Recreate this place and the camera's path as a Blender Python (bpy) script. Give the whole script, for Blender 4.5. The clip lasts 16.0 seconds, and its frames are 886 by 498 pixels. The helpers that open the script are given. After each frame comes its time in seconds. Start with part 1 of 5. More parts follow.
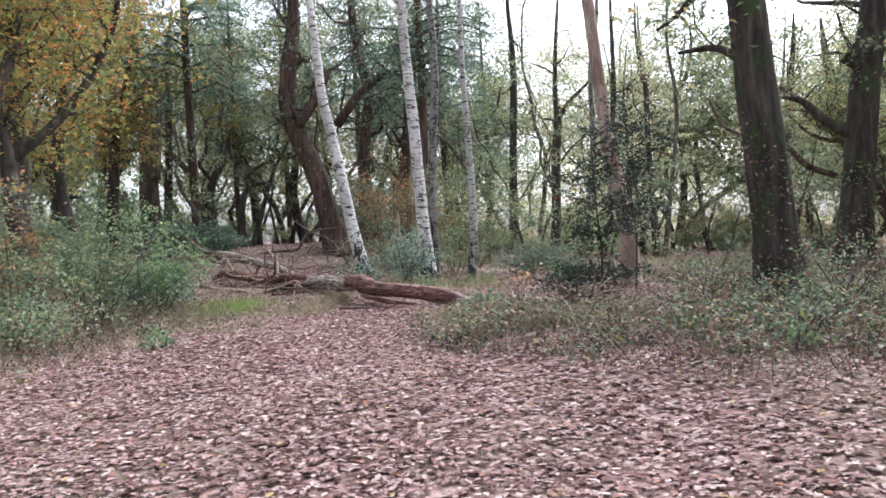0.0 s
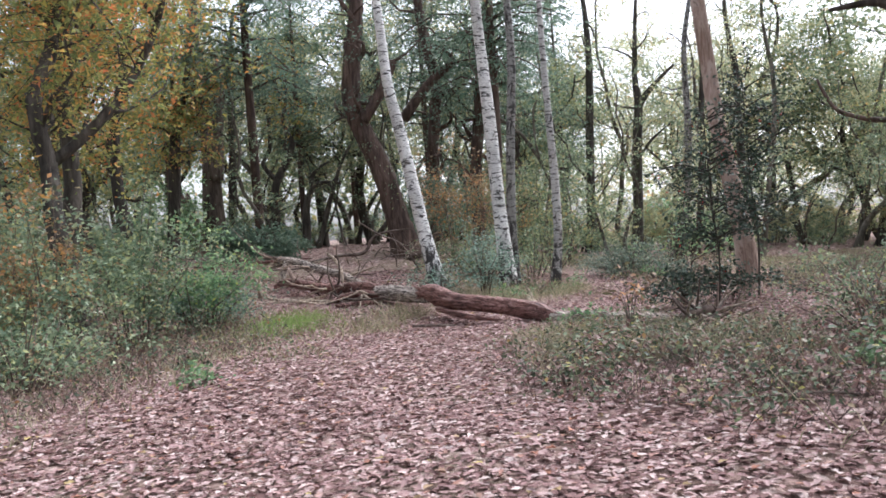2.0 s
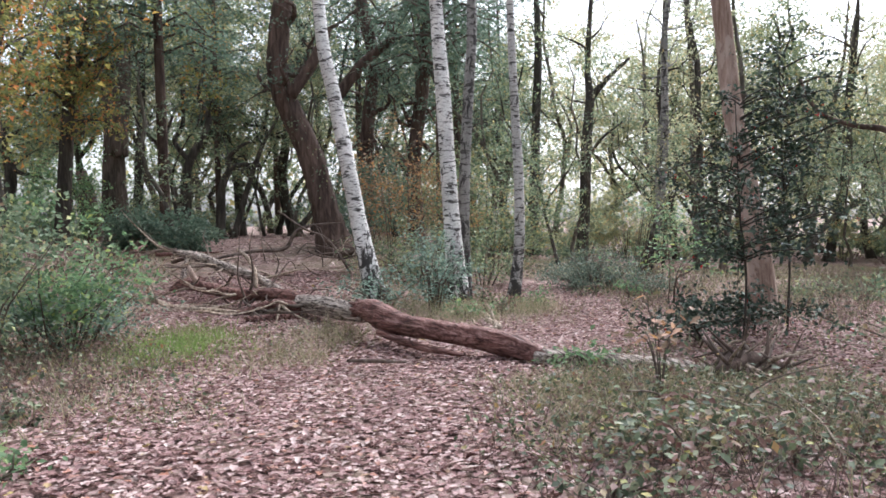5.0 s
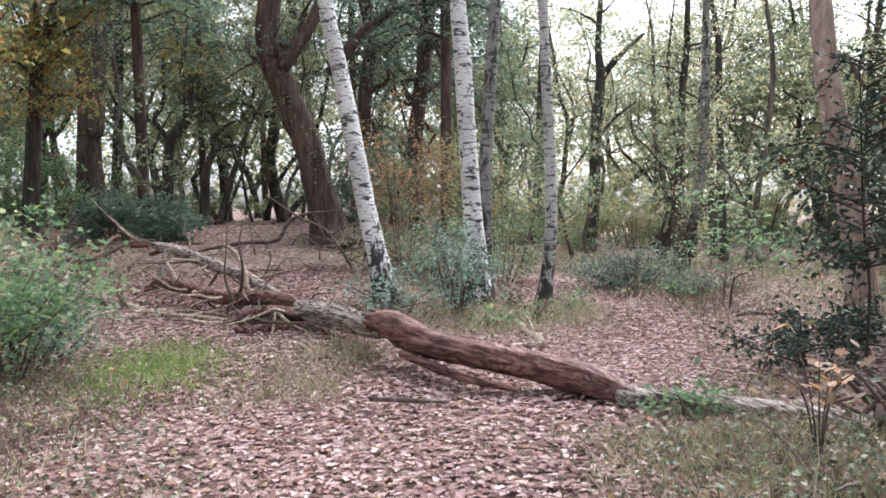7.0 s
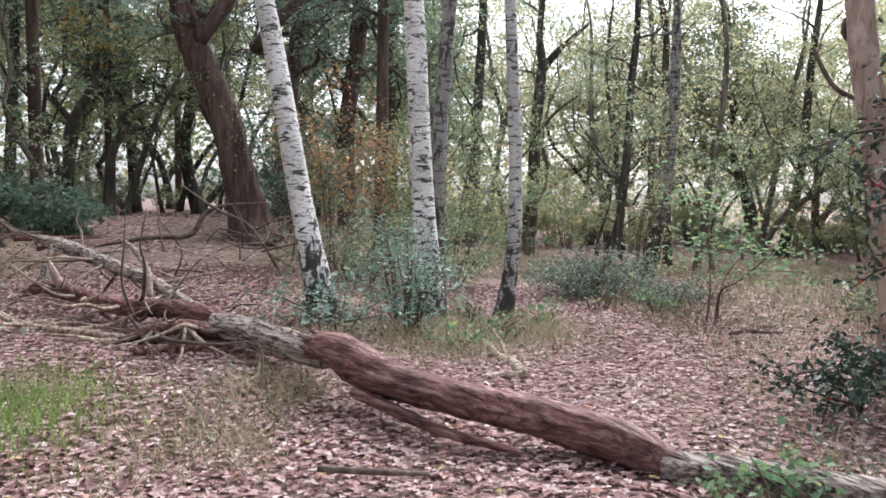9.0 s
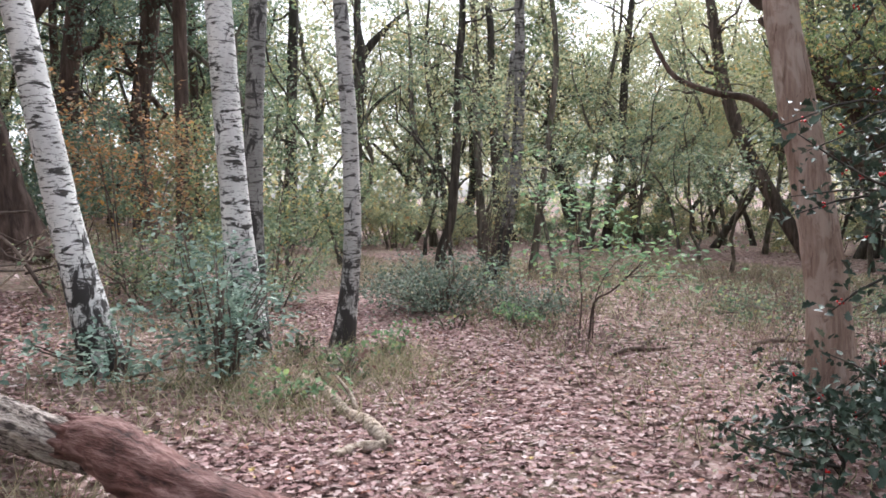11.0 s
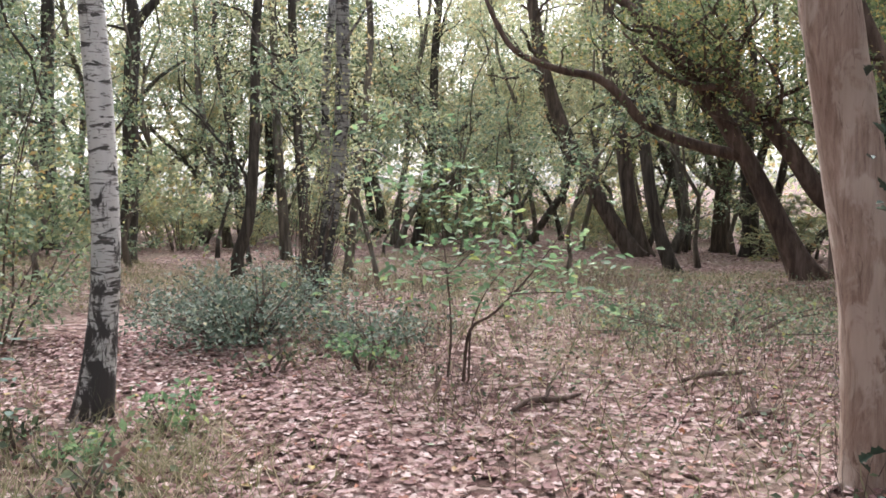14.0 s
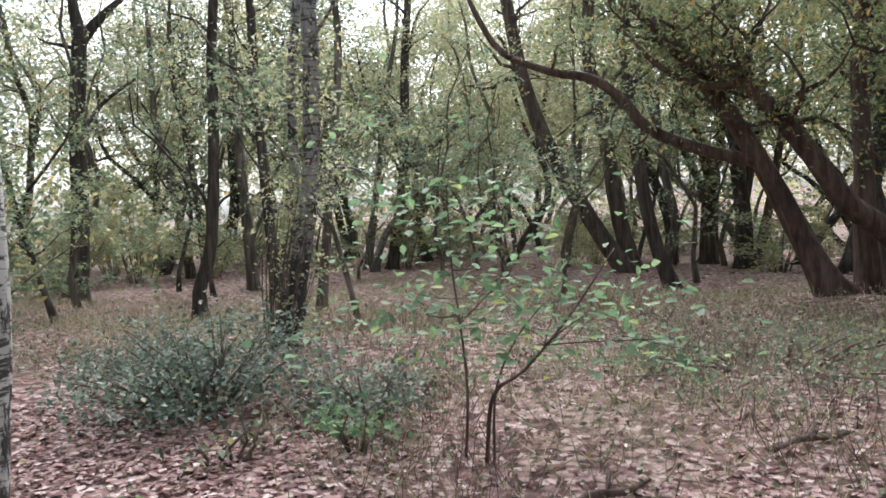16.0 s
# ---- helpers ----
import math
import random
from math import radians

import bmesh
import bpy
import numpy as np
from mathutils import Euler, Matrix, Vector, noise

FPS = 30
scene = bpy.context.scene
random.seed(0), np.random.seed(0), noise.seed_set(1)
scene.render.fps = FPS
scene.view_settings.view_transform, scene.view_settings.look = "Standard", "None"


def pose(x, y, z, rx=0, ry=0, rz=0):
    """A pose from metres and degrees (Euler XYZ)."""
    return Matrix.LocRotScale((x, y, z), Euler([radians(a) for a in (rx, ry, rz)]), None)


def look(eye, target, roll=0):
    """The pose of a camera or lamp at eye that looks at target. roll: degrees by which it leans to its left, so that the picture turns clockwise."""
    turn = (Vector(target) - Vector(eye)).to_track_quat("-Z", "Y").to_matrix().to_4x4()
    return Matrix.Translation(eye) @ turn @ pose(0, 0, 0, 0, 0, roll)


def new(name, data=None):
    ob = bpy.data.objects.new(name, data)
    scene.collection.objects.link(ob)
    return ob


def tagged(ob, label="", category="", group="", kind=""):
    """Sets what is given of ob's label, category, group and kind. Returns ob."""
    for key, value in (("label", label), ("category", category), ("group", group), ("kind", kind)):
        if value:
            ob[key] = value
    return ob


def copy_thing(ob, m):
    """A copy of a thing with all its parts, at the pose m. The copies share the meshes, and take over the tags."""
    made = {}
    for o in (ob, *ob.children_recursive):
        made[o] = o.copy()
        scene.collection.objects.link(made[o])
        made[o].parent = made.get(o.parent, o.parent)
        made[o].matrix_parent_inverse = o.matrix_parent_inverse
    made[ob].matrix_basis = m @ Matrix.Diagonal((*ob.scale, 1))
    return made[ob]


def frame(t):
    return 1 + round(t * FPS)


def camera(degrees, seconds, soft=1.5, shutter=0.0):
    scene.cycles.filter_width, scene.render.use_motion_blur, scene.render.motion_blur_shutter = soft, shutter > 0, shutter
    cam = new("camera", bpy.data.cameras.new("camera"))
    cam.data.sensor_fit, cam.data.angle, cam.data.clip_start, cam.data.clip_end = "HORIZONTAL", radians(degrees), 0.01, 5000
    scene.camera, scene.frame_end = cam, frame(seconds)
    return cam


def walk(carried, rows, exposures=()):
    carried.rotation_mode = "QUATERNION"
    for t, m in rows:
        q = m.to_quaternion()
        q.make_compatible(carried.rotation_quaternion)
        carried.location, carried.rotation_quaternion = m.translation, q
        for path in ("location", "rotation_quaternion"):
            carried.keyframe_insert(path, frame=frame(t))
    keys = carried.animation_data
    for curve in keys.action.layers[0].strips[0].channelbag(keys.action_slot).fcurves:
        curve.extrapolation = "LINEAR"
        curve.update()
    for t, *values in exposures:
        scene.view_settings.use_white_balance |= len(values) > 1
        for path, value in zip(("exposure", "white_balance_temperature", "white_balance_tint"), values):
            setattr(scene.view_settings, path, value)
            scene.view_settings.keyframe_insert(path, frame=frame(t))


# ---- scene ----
cam = camera(55.6, 16.0, soft=1.65)
METRES, EYE, TILT, LEAN, TURN = 15.0, 1.5, 0.0, 0.0, 0.0
ROWS = [
    (0.0, 0.0, 0.0, 0.0, -0.06, -1.14, 3.18),
    (0.5, -0.0012, 0.032, 0.0044, -0.9, -0.95, 3.57),
    (1.0, -0.0079, 0.0637, 0.0076, -0.15, -1.12, 3.69),
    (1.5, -0.0119, 0.0938, 0.0077, 2.31, -1.23, 3.83),
    (2.0, -0.0183, 0.1224, 0.0091, 4.47, -1.15, 4.11),
    (2.5, -0.0238, 0.1512, 0.011, 3.32, -3.66, 4.44),
    (3.0, -0.0289, 0.1809, 0.0121, 3.7, -2.69, 3.68),
    (3.5, -0.0384, 0.2124, 0.0119, 5.28, -1.99, 2.5),
    (4.0, -0.0417, 0.2456, 0.0138, 1.36, -1.81, 1.77),
    (6.5, -0.0755, 0.4111, 0.022, -1.4, -2.67, 1.34),
    (7.0, -0.0829, 0.442, 0.0246, -1.77, -3.06, 1.18),
    (7.5, -0.0907, 0.4719, 0.0257, -3.81, -2.76, 0.2),
    (8.0, -0.0964, 0.5036, 0.0244, -4.5, -2.7, 0.3),
    (8.5, -0.102, 0.532, 0.0236, -5.88, -3.23, 0.06),
    (11.0, -0.0889, 0.6962, 0.0268, -19.84, -3.75, 1.1),
    (11.5, -0.0807, 0.7249, 0.0282, -26.15, -5.64, 1.59),
    (12.0, -0.0712, 0.7554, 0.0294, -27.71, -4.12, 2.28),
    (12.5, -0.0644, 0.7852, 0.0256, -30.73, -0.58, 1.34),
    (13.0, -0.0535, 0.8169, 0.023, -32.15, -1.96, 1.7),
    (13.5, -0.0449, 0.846, 0.0224, -31.26, -3.51, 1.23),
    (14.0, -0.0332, 0.8736, 0.0213, -33.8, -4.26, 1.13),
    (14.5, -0.0192, 0.8989, 0.0214, -36.49, -4.92, 2.98),
    (15.0, -0.0098, 0.9141, 0.0201, -39.61, -5.56, 3.06),
    (15.5, 0.0025, 0.9506, 0.0217, -42.19, -4.07, 3.95),
    (16.0, 0.0103, 0.9664, 0.0236, -35.98, -3.14, 3.14),
]
walk(cam, [(t, pose(0, 0, EYE, TILT, LEAN, TURN) @ pose(METRES * x, METRES * y, METRES * z, 90 + pitch, roll, yaw)) for t, x, y, z, yaw, pitch, roll in ROWS],
     exposures=[(0.0, 1.35, 5900, 12), (2.0, 1.3, 5900, 12), (2.5, 1.72, 5900, 12), (3.0, 1.68, 5900, 12), (3.5, 1.35, 5950, 12), (4.0, 1.32, 5900, 12), (6.5, 1.42, 5950, 12), (7.0, 1.52, 5950, 12), (8.5, 1.45, 6000, 13), (11.0, 1.37, 6000, 13), (11.5, 1.68, 6000, 13), (12.0, 1.44, 6000, 13), (12.5, 1.06, 6150, 13), (13.0, 1.2, 6050, 12), (13.5, 1.46, 6200, 13), (14.5, 1.52, 6200, 13), (15.0, 2.02, 6150, 12), (15.5, 1.72, 5900, 10), (16.0, 1.29, 5950, 10)])

# ---- light: a bright overcast sky over the wood ----
world = bpy.data.worlds.new("overcast_sky")
scene.world = world
world.use_nodes = True
wn, wl = world.node_tree.nodes, world.node_tree.links
wn.clear()
sky = wn.new("ShaderNodeTexSky")
sky.sky_type = "NISHITA"
sky.sun_disc = False
sky.sun_elevation, sky.sun_rotation = radians(48), radians(40)
sky.air_density, sky.dust_density, sky.ozone_density = 1.0, 4.0, 1.0
pale = wn.new("ShaderNodeHueSaturation")
pale.inputs["Saturation"].default_value = 0.22
wbg = wn.new("ShaderNodeBackground")
wbg.inputs["Strength"].default_value = 0.15
wout = wn.new("ShaderNodeOutputWorld")
wl.new(sky.outputs[0], pale.inputs["Color"])
wl.new(pale.outputs[0], wbg.inputs["Color"])
wl.new(wbg.outputs[0], wout.inputs["Surface"])
sun = new("sun", bpy.data.lights.new("sun", "SUN"))
sun.data.energy, sun.data.angle, sun.data.color = 1.2, radians(60), (1.0, 0.97, 0.92)
sun.matrix_world = look((0, 0, 30), (0 - 30 * math.sin(radians(40)) * 0.9, -30 * math.cos(radians(40)) * 0.9, 0))

# ---- materials ----
def node_mat(name):
    m = bpy.data.materials.new(name)
    m.use_nodes = True
    n, l = m.node_tree.nodes, m.node_tree.links
    return m, n, l, n["Principled BSDF"]


def ramp(n, stops, mode="LINEAR"):
    r = n.new("ShaderNodeValToRGB")
    r.color_ramp.interpolation = mode
    e = r.color_ramp.elements
    while len(e) < len(stops):
        e.new(0.5)
    for el, (p, c) in zip(e, stops):
        el.position, el.color = p, (*c, 1)
    return r


def noise_tex(n, l, scale, stretch=(1, 1, 1), detail=6, rough=0.6, dist=0.0, along=None):
    """Noise in the object's own metres; along: the heading, in degrees, of a lying limb's grain."""
    tc, mp, t = n.new("ShaderNodeTexCoord"), n.new("ShaderNodeMapping"), n.new("ShaderNodeTexNoise")
    mp.inputs["Scale"].default_value = stretch
    if along is not None:
        mp.vector_type = "TEXTURE"
        mp.inputs["Rotation"].default_value = (0, 0, radians(along))
        mp.inputs["Scale"].default_value = (7, 1, 1)
    t.inputs["Scale"].default_value, t.inputs["Detail"].default_value = scale, detail
    t.inputs["Roughness"].default_value, t.inputs["Distortion"].default_value = rough, dist
    l.new(tc.outputs["Object"], mp.inputs[0])
    l.new(mp.outputs[0], t.inputs["Vector"])
    return t


def blend(n, l, fac, a, b, mode="MIX"):
    x = n.new("ShaderNodeMix")
    x.data_type, x.blend_type = "RGBA", mode
    for sock, val in ((x.inputs[0], fac), (x.inputs[6], a), (x.inputs[7], b)):
        if hasattr(val, "is_linked"):
            l.new(val, sock)
        elif isinstance(val, (int, float)):
            sock.default_value = val
        else:
            sock.default_value = (*val, 1)
    return x.outputs[2]


def bumped(n, l, bsdf, height, strength=0.5, distance=0.02):
    b = n.new("ShaderNodeBump")
    b.inputs["Strength"].default_value, b.inputs["Distance"].default_value = strength, distance
    l.new(height, b.inputs["Height"])
    l.new(b.outputs[0], bsdf.inputs["Normal"])


def bark_mat(name, dark, mid, light, moss=None, scale=9, stretch=(1, 1, 0.16), bump=0.9, rough=0.9, mossy=0.55, along=None, tight=1.0):
    m, n, l, p = node_mat(name)
    a = noise_tex(n, l, scale, stretch, 8, 0.65, 0.4, along)
    b = noise_tex(n, l, 1.3, (1, 1, 0.5), 4)
    c1 = ramp(n, [(0.5 - 0.2 * tight, dark), (0.5, mid), (0.5 + 0.22 * tight, light)])
    l.new(a.outputs[0], c1.inputs[0])
    shade = ramp(n, [(0.3, (0.65, 0.65, 0.65)), (0.7, (1.25, 1.2, 1.15))])
    l.new(b.outputs[0], shade.inputs[0])
    col = blend(n, l, 1.0, c1.outputs[0], shade.outputs[0], "MULTIPLY")
    if moss:
        g = noise_tex(n, l, 2.6, (1, 1, 0.6), 7, 0.7)
        mk = ramp(n, [(mossy, (0, 0, 0)), (mossy + 0.12, (1, 1, 1))])
        l.new(g.outputs[0], mk.inputs[0])
        col = blend(n, l, mk.outputs[0], col, moss)
    l.new(col, p.inputs["Base Color"])
    p.inputs["Roughness"].default_value = rough
    p.inputs["Specular IOR Level"].default_value = 0.25
    bumped(n, l, p, a.outputs[0], bump, 0.03)
    return m


def leaf_mat(name, stops, through_light=0.3, rough=0.55, spec=0.35, single=False):
    """Leaves: every leaf (mesh island, or object where single) draws its own colour from the ramp."""
    m, n, l, p = node_mat(name)
    geo = n.new("ShaderNodeObjectInfo" if single else "ShaderNodeNewGeometry")
    c = ramp(n, stops)
    l.new(geo.outputs["Random" if single else "Random Per Island"], c.inputs[0])
    t = noise_tex(n, l, 35, (1, 1, 1), 3)
    sh = ramp(n, [(0.3, (0.75, 0.75, 0.75)), (0.7, (1.2, 1.2, 1.2))])
    l.new(t.outputs[0], sh.inputs[0])
    col = blend(n, l, 1.0, c.outputs[0], sh.outputs[0], "MULTIPLY")
    l.new(col, p.inputs["Base Color"])
    p.inputs["Roughness"].default_value, p.inputs["Specular IOR Level"].default_value = rough, spec
    tr, mx = n.new("ShaderNodeBsdfTranslucent"), n.new("ShaderNodeMixShader")
    l.new(col, tr.inputs["Color"])
    mx.inputs[0].default_value = through_light
    l.new(p.outputs[0], mx.inputs[1])
    l.new(tr.outputs[0], mx.inputs[2])
    l.new(mx.outputs[0], n["Material Output"].inputs["Surface"])
    return m


def birch_mat(name, white, worn=0.0):
    m, n, l, p = node_mat(name)
    base = noise_tex(n, l, 3, (1, 1, 0.5), 5)
    c0 = ramp(n, [(0.3, tuple(v * 0.62 for v in white)), (0.65, white)])
    l.new(base.outputs[0], c0.inputs[0])
    dash = noise_tex(n, l, 5.2, (1, 1, 4.0), 4, 0.6, 0.6)
    d1 = ramp(n, [(0.55, (0, 0, 0)), (0.585, (1, 1, 1))])
    l.new(dash.outputs[0], d1.inputs[0])
    fine = noise_tex(n, l, 14, (1, 1, 5), 2)
    d2 = ramp(n, [(0.57, (0, 0, 0)), (0.64, (0.8, 0.8, 0.8))])
    l.new(fine.outputs[0], d2.inputs[0])
    patch = noise_tex(n, l, 9, (1.2, 1.2, 0.45), 7, 0.7, 0.6)
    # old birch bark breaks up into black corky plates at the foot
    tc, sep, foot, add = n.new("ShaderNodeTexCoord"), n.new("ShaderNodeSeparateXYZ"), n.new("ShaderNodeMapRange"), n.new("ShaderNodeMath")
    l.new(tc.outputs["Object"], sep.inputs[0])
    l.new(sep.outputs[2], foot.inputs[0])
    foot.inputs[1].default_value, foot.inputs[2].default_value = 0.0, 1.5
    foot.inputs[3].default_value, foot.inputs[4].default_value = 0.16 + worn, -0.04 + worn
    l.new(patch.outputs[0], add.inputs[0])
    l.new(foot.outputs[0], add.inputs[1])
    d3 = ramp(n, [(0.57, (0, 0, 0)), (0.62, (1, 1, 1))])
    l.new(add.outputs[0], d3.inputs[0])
    col = blend(n, l, d1.outputs[0], c0.outputs[0], (0.05, 0.045, 0.04))
    col = blend(n, l, d2.outputs[0], col, (0.12, 0.1, 0.09))
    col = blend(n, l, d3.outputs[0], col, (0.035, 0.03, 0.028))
    l.new(col, p.inputs["Base Color"])
    p.inputs["Roughness"].default_value = 0.7
    bumped(n, l, p, patch.outputs[0], 0.6, 0.02)
    return m


OAK_BARK = bark_mat("oak_bark", (0.0297, 0.023, 0.0189), (0.0945, 0.0743, 0.0607), (0.203, 0.162, 0.135), moss=(0.05, 0.06, 0.025), mossy=0.6)
DARK_BARK = bark_mat("dark_bark", (0.021, 0.019, 0.017), (0.069, 0.06, 0.051), (0.152, 0.135, 0.118), moss=(0.035, 0.045, 0.02), mossy=0.57)
BROWN_BARK = bark_mat("brown_bark", (0.0345, 0.023, 0.0196), (0.0978, 0.069, 0.0575), (0.196, 0.144, 0.121))
ARCH_BARK = bark_mat("warm_brown_oak_bark", (0.031, 0.021, 0.017), (0.095, 0.066, 0.054), (0.2, 0.148, 0.125), moss=(0.06, 0.06, 0.03), mossy=0.62)
IVY_BARK = bark_mat("damp_bark", (0.0182, 0.0156, 0.0143), (0.065, 0.0546, 0.0481), (0.143, 0.124, 0.111), moss=(0.05, 0.075, 0.03), mossy=0.52)
GREY_BARK = bark_mat("grey_fissured_bark", (0.05, 0.038, 0.034), (0.28, 0.235, 0.21), (0.56, 0.5, 0.45), scale=40, bump=1.0, along=-57, tight=0.5)
THIN_BARK = bark_mat("thin_stem_bark", (0.04, 0.035, 0.03), (0.13, 0.115, 0.095), (0.27, 0.245, 0.21), moss=(0.09, 0.11, 0.05), mossy=0.55)


def snag_mat():
    """Bare wood with fine upright grain, weathered flakes and dark cracks."""
    m, n, l, p = node_mat("bare_dead_wood")
    grain = noise_tex(n, l, 34, (1, 1, 0.1), 8, 0.7, 0.3)
    c0 = ramp(n, [(0.3, (0.19, 0.13, 0.105)), (0.5, (0.35, 0.26, 0.215)), (0.7, (0.49, 0.39, 0.335))])
    l.new(grain.outputs[0], c0.inputs[0])
    flake = noise_tex(n, l, 5.5, (1, 1, 0.45), 7, 0.65, 0.8)
    f0 = ramp(n, [(0.5, (0, 0, 0)), (0.56, (0.75, 0.75, 0.75))])
    l.new(flake.outputs[0], f0.inputs[0])
    col = blend(n, l, f0.outputs[0], c0.outputs[0], (0.5, 0.415, 0.36))
    fray = noise_tex(n, l, 13, (1, 1, 0.3), 6, 0.7, 1.0)
    f1 = ramp(n, [(0.6, (0, 0, 0)), (0.66, (0.7, 0.7, 0.7))])
    l.new(fray.outputs[0], f1.inputs[0])
    col = blend(n, l, f1.outputs[0], col, (0.13, 0.08, 0.062))
    big = noise_tex(n, l, 1.2, (1, 1, 0.6), 3)
    f2 = ramp(n, [(0.35, (0.78, 0.72, 0.68)), (0.65, (1.15, 1.15, 1.15))])
    l.new(big.outputs[0], f2.inputs[0])
    col = blend(n, l, 1.0, col, f2.outputs[0], "MULTIPLY")
    l.new(col, p.inputs["Base Color"])
    p.inputs["Roughness"].default_value = 0.85
    p.inputs["Specular IOR Level"].default_value = 0.2
    hgt = blend(n, l, 0.5, grain.outputs[0], flake.outputs[0])
    bumped(n, l, p, hgt, 0.9, 0.02)
    return m


SNAG_WOOD = snag_mat()
ROT_WOOD = bark_mat("rotting_red_wood", (0.035, 0.014, 0.012), (0.16, 0.075, 0.064), (0.37, 0.23, 0.21), scale=26, bump=1.0, rough=0.65, along=-57, tight=0.75)
PALE_WOOD = bark_mat("bleached_branch_wood", (0.11, 0.08, 0.06), (0.36, 0.29, 0.23), (0.58, 0.51, 0.43), scale=22, stretch=(1, 1, 1), bump=0.8, tight=0.7)
TWIG = bark_mat("twig_bark", (0.05, 0.035, 0.03), (0.13, 0.1, 0.085), (0.26, 0.22, 0.19), scale=10, stretch=(1, 1, 1), bump=0.3)
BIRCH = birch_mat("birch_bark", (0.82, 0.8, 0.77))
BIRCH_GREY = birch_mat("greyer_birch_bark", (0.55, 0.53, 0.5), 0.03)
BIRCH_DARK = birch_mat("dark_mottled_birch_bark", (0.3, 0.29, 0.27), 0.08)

LITTER_TONES = [(0.0, (0.11, 0.058, 0.053)), (0.16, (0.21, 0.12, 0.11)), (0.4, (0.33, 0.205, 0.195)), (0.62, (0.43, 0.29, 0.275)), (0.8, (0.53, 0.395, 0.37)), (0.93, (0.64, 0.525, 0.49)), (0.965, (0.4, 0.19, 0.13)), (0.99, (0.36, 0.22, 0.19)), (1.0, (0.5, 0.4, 0.16))]
LITTER = leaf_mat("fallen_leaf", LITTER_TONES, 0.12, 0.8, 0.15)
LITTER_ONE = leaf_mat("single_fallen_leaf", LITTER_TONES, 0.12, 0.8, 0.15, True)
OAK_LEAF = leaf_mat("oak_foliage", [(0.0, (0.1, 0.145, 0.08)), (0.4, (0.18, 0.235, 0.13)), (0.75, (0.29, 0.325, 0.185)), (0.93, (0.42, 0.38, 0.16)), (1.0, (0.44, 0.28, 0.11))], 0.52)
# yellow-green leaves, lightened in colour to paint in the far wood's bright haze
HAZED_LEAF = leaf_mat("hazed_oak_foliage", [(0.0, (0.25, 0.285, 0.17)), (0.45, (0.4, 0.43, 0.25)), (0.75, (0.54, 0.54, 0.33)), (0.92, (0.6, 0.51, 0.24)), (1.0, (0.5, 0.31, 0.16))], 0.58)
GOLD_LEAF = leaf_mat("autumn_foliage", [(0.0, (0.13, 0.16, 0.06)), (0.45, (0.25, 0.27, 0.09)), (0.68, (0.42, 0.36, 0.1)), (0.82, (0.52, 0.29, 0.08)), (1.0, (0.5, 0.17, 0.07))], 0.5)
ARCH_LEAF = leaf_mat("olive_oak_foliage", [(0.0, (0.08, 0.12, 0.05)), (0.45, (0.17, 0.22, 0.1)), (0.75, (0.28, 0.3, 0.13)), (0.92, (0.44, 0.36, 0.12)), (1.0, (0.46, 0.25, 0.1))], 0.5)
RUST_LEAF = leaf_mat("rusty_beech_foliage", [(0.0, (0.12, 0.13, 0.07)), (0.3, (0.22, 0.18, 0.1)), (0.6, (0.34, 0.2, 0.11)), (0.85, (0.46, 0.25, 0.12)), (1.0, (0.55, 0.3, 0.08))], 0.4)
ORANGE_LEAF = leaf_mat("orange_seedling_leaf", [(0.0, (0.16, 0.15, 0.08)), (0.35, (0.3, 0.2, 0.13)), (0.6, (0.42, 0.24, 0.15)), (0.85, (0.5, 0.3, 0.19)), (1.0, (0.6, 0.28, 0.06))], 0.35, 0.55, 0.35, True)
DARK_LEAF = leaf_mat("dark_evergreen_foliage", [(0.0, (0.08, 0.13, 0.095)), (0.5, (0.15, 0.22, 0.155)), (1.0, (0.26, 0.33, 0.24))], 0.5)
HOLLY_LEAF = leaf_mat("holly_leaf", [(0.0, (0.025, 0.045, 0.03)), (0.6, (0.05, 0.082, 0.055)), (0.9, (0.085, 0.125, 0.085)), (1.0, (0.18, 0.21, 0.14))], 0.06, 0.5, 0.4)
SHRUB_LEAF = leaf_mat("shrub_foliage", [(0.0, (0.09, 0.14, 0.085)), (0.45, (0.2, 0.27, 0.165)), (0.8, (0.34, 0.4, 0.255)), (0.93, (0.42, 0.44, 0.18)), (1.0, (0.4, 0.26, 0.17))], 0.42)
BLUE_LEAF = leaf_mat("bluish_honeysuckle_foliage", [(0.0, (0.09, 0.15, 0.115)), (0.5, (0.19, 0.28, 0.215)), (1.0, (0.36, 0.46, 0.36))], 0.35)
BRAMBLE = leaf_mat("bramble_leaf", [(0.0, (0.045, 0.06, 0.035)), (0.3, (0.1, 0.13, 0.075)), (0.48, (0.18, 0.22, 0.12)), (0.58, (0.34, 0.38, 0.24)), (0.66, (0.26, 0.16, 0.13)), (0.82, (0.16, 0.085, 0.07)), (0.93, (0.38, 0.25, 0.21)), (0.97, (0.42, 0.42, 0.14)), (1.0, (0.36, 0.15, 0.08))], 0.3)
BUSH_LEAF = leaf_mat("dull_bramble_foliage", [(0.0, (0.07, 0.1, 0.075)), (0.5, (0.16, 0.21, 0.155)), (0.9, (0.28, 0.33, 0.255)), (1.0, (0.38, 0.36, 0.2))], 0.3)
SAPLING_LEAF = leaf_mat("fresh_sapling_leaf", [(0.0, (0.11, 0.19, 0.1)), (0.6, (0.19, 0.31, 0.155)), (0.92, (0.3, 0.42, 0.21)), (1.0, (0.44, 0.49, 0.13))], 0.5)
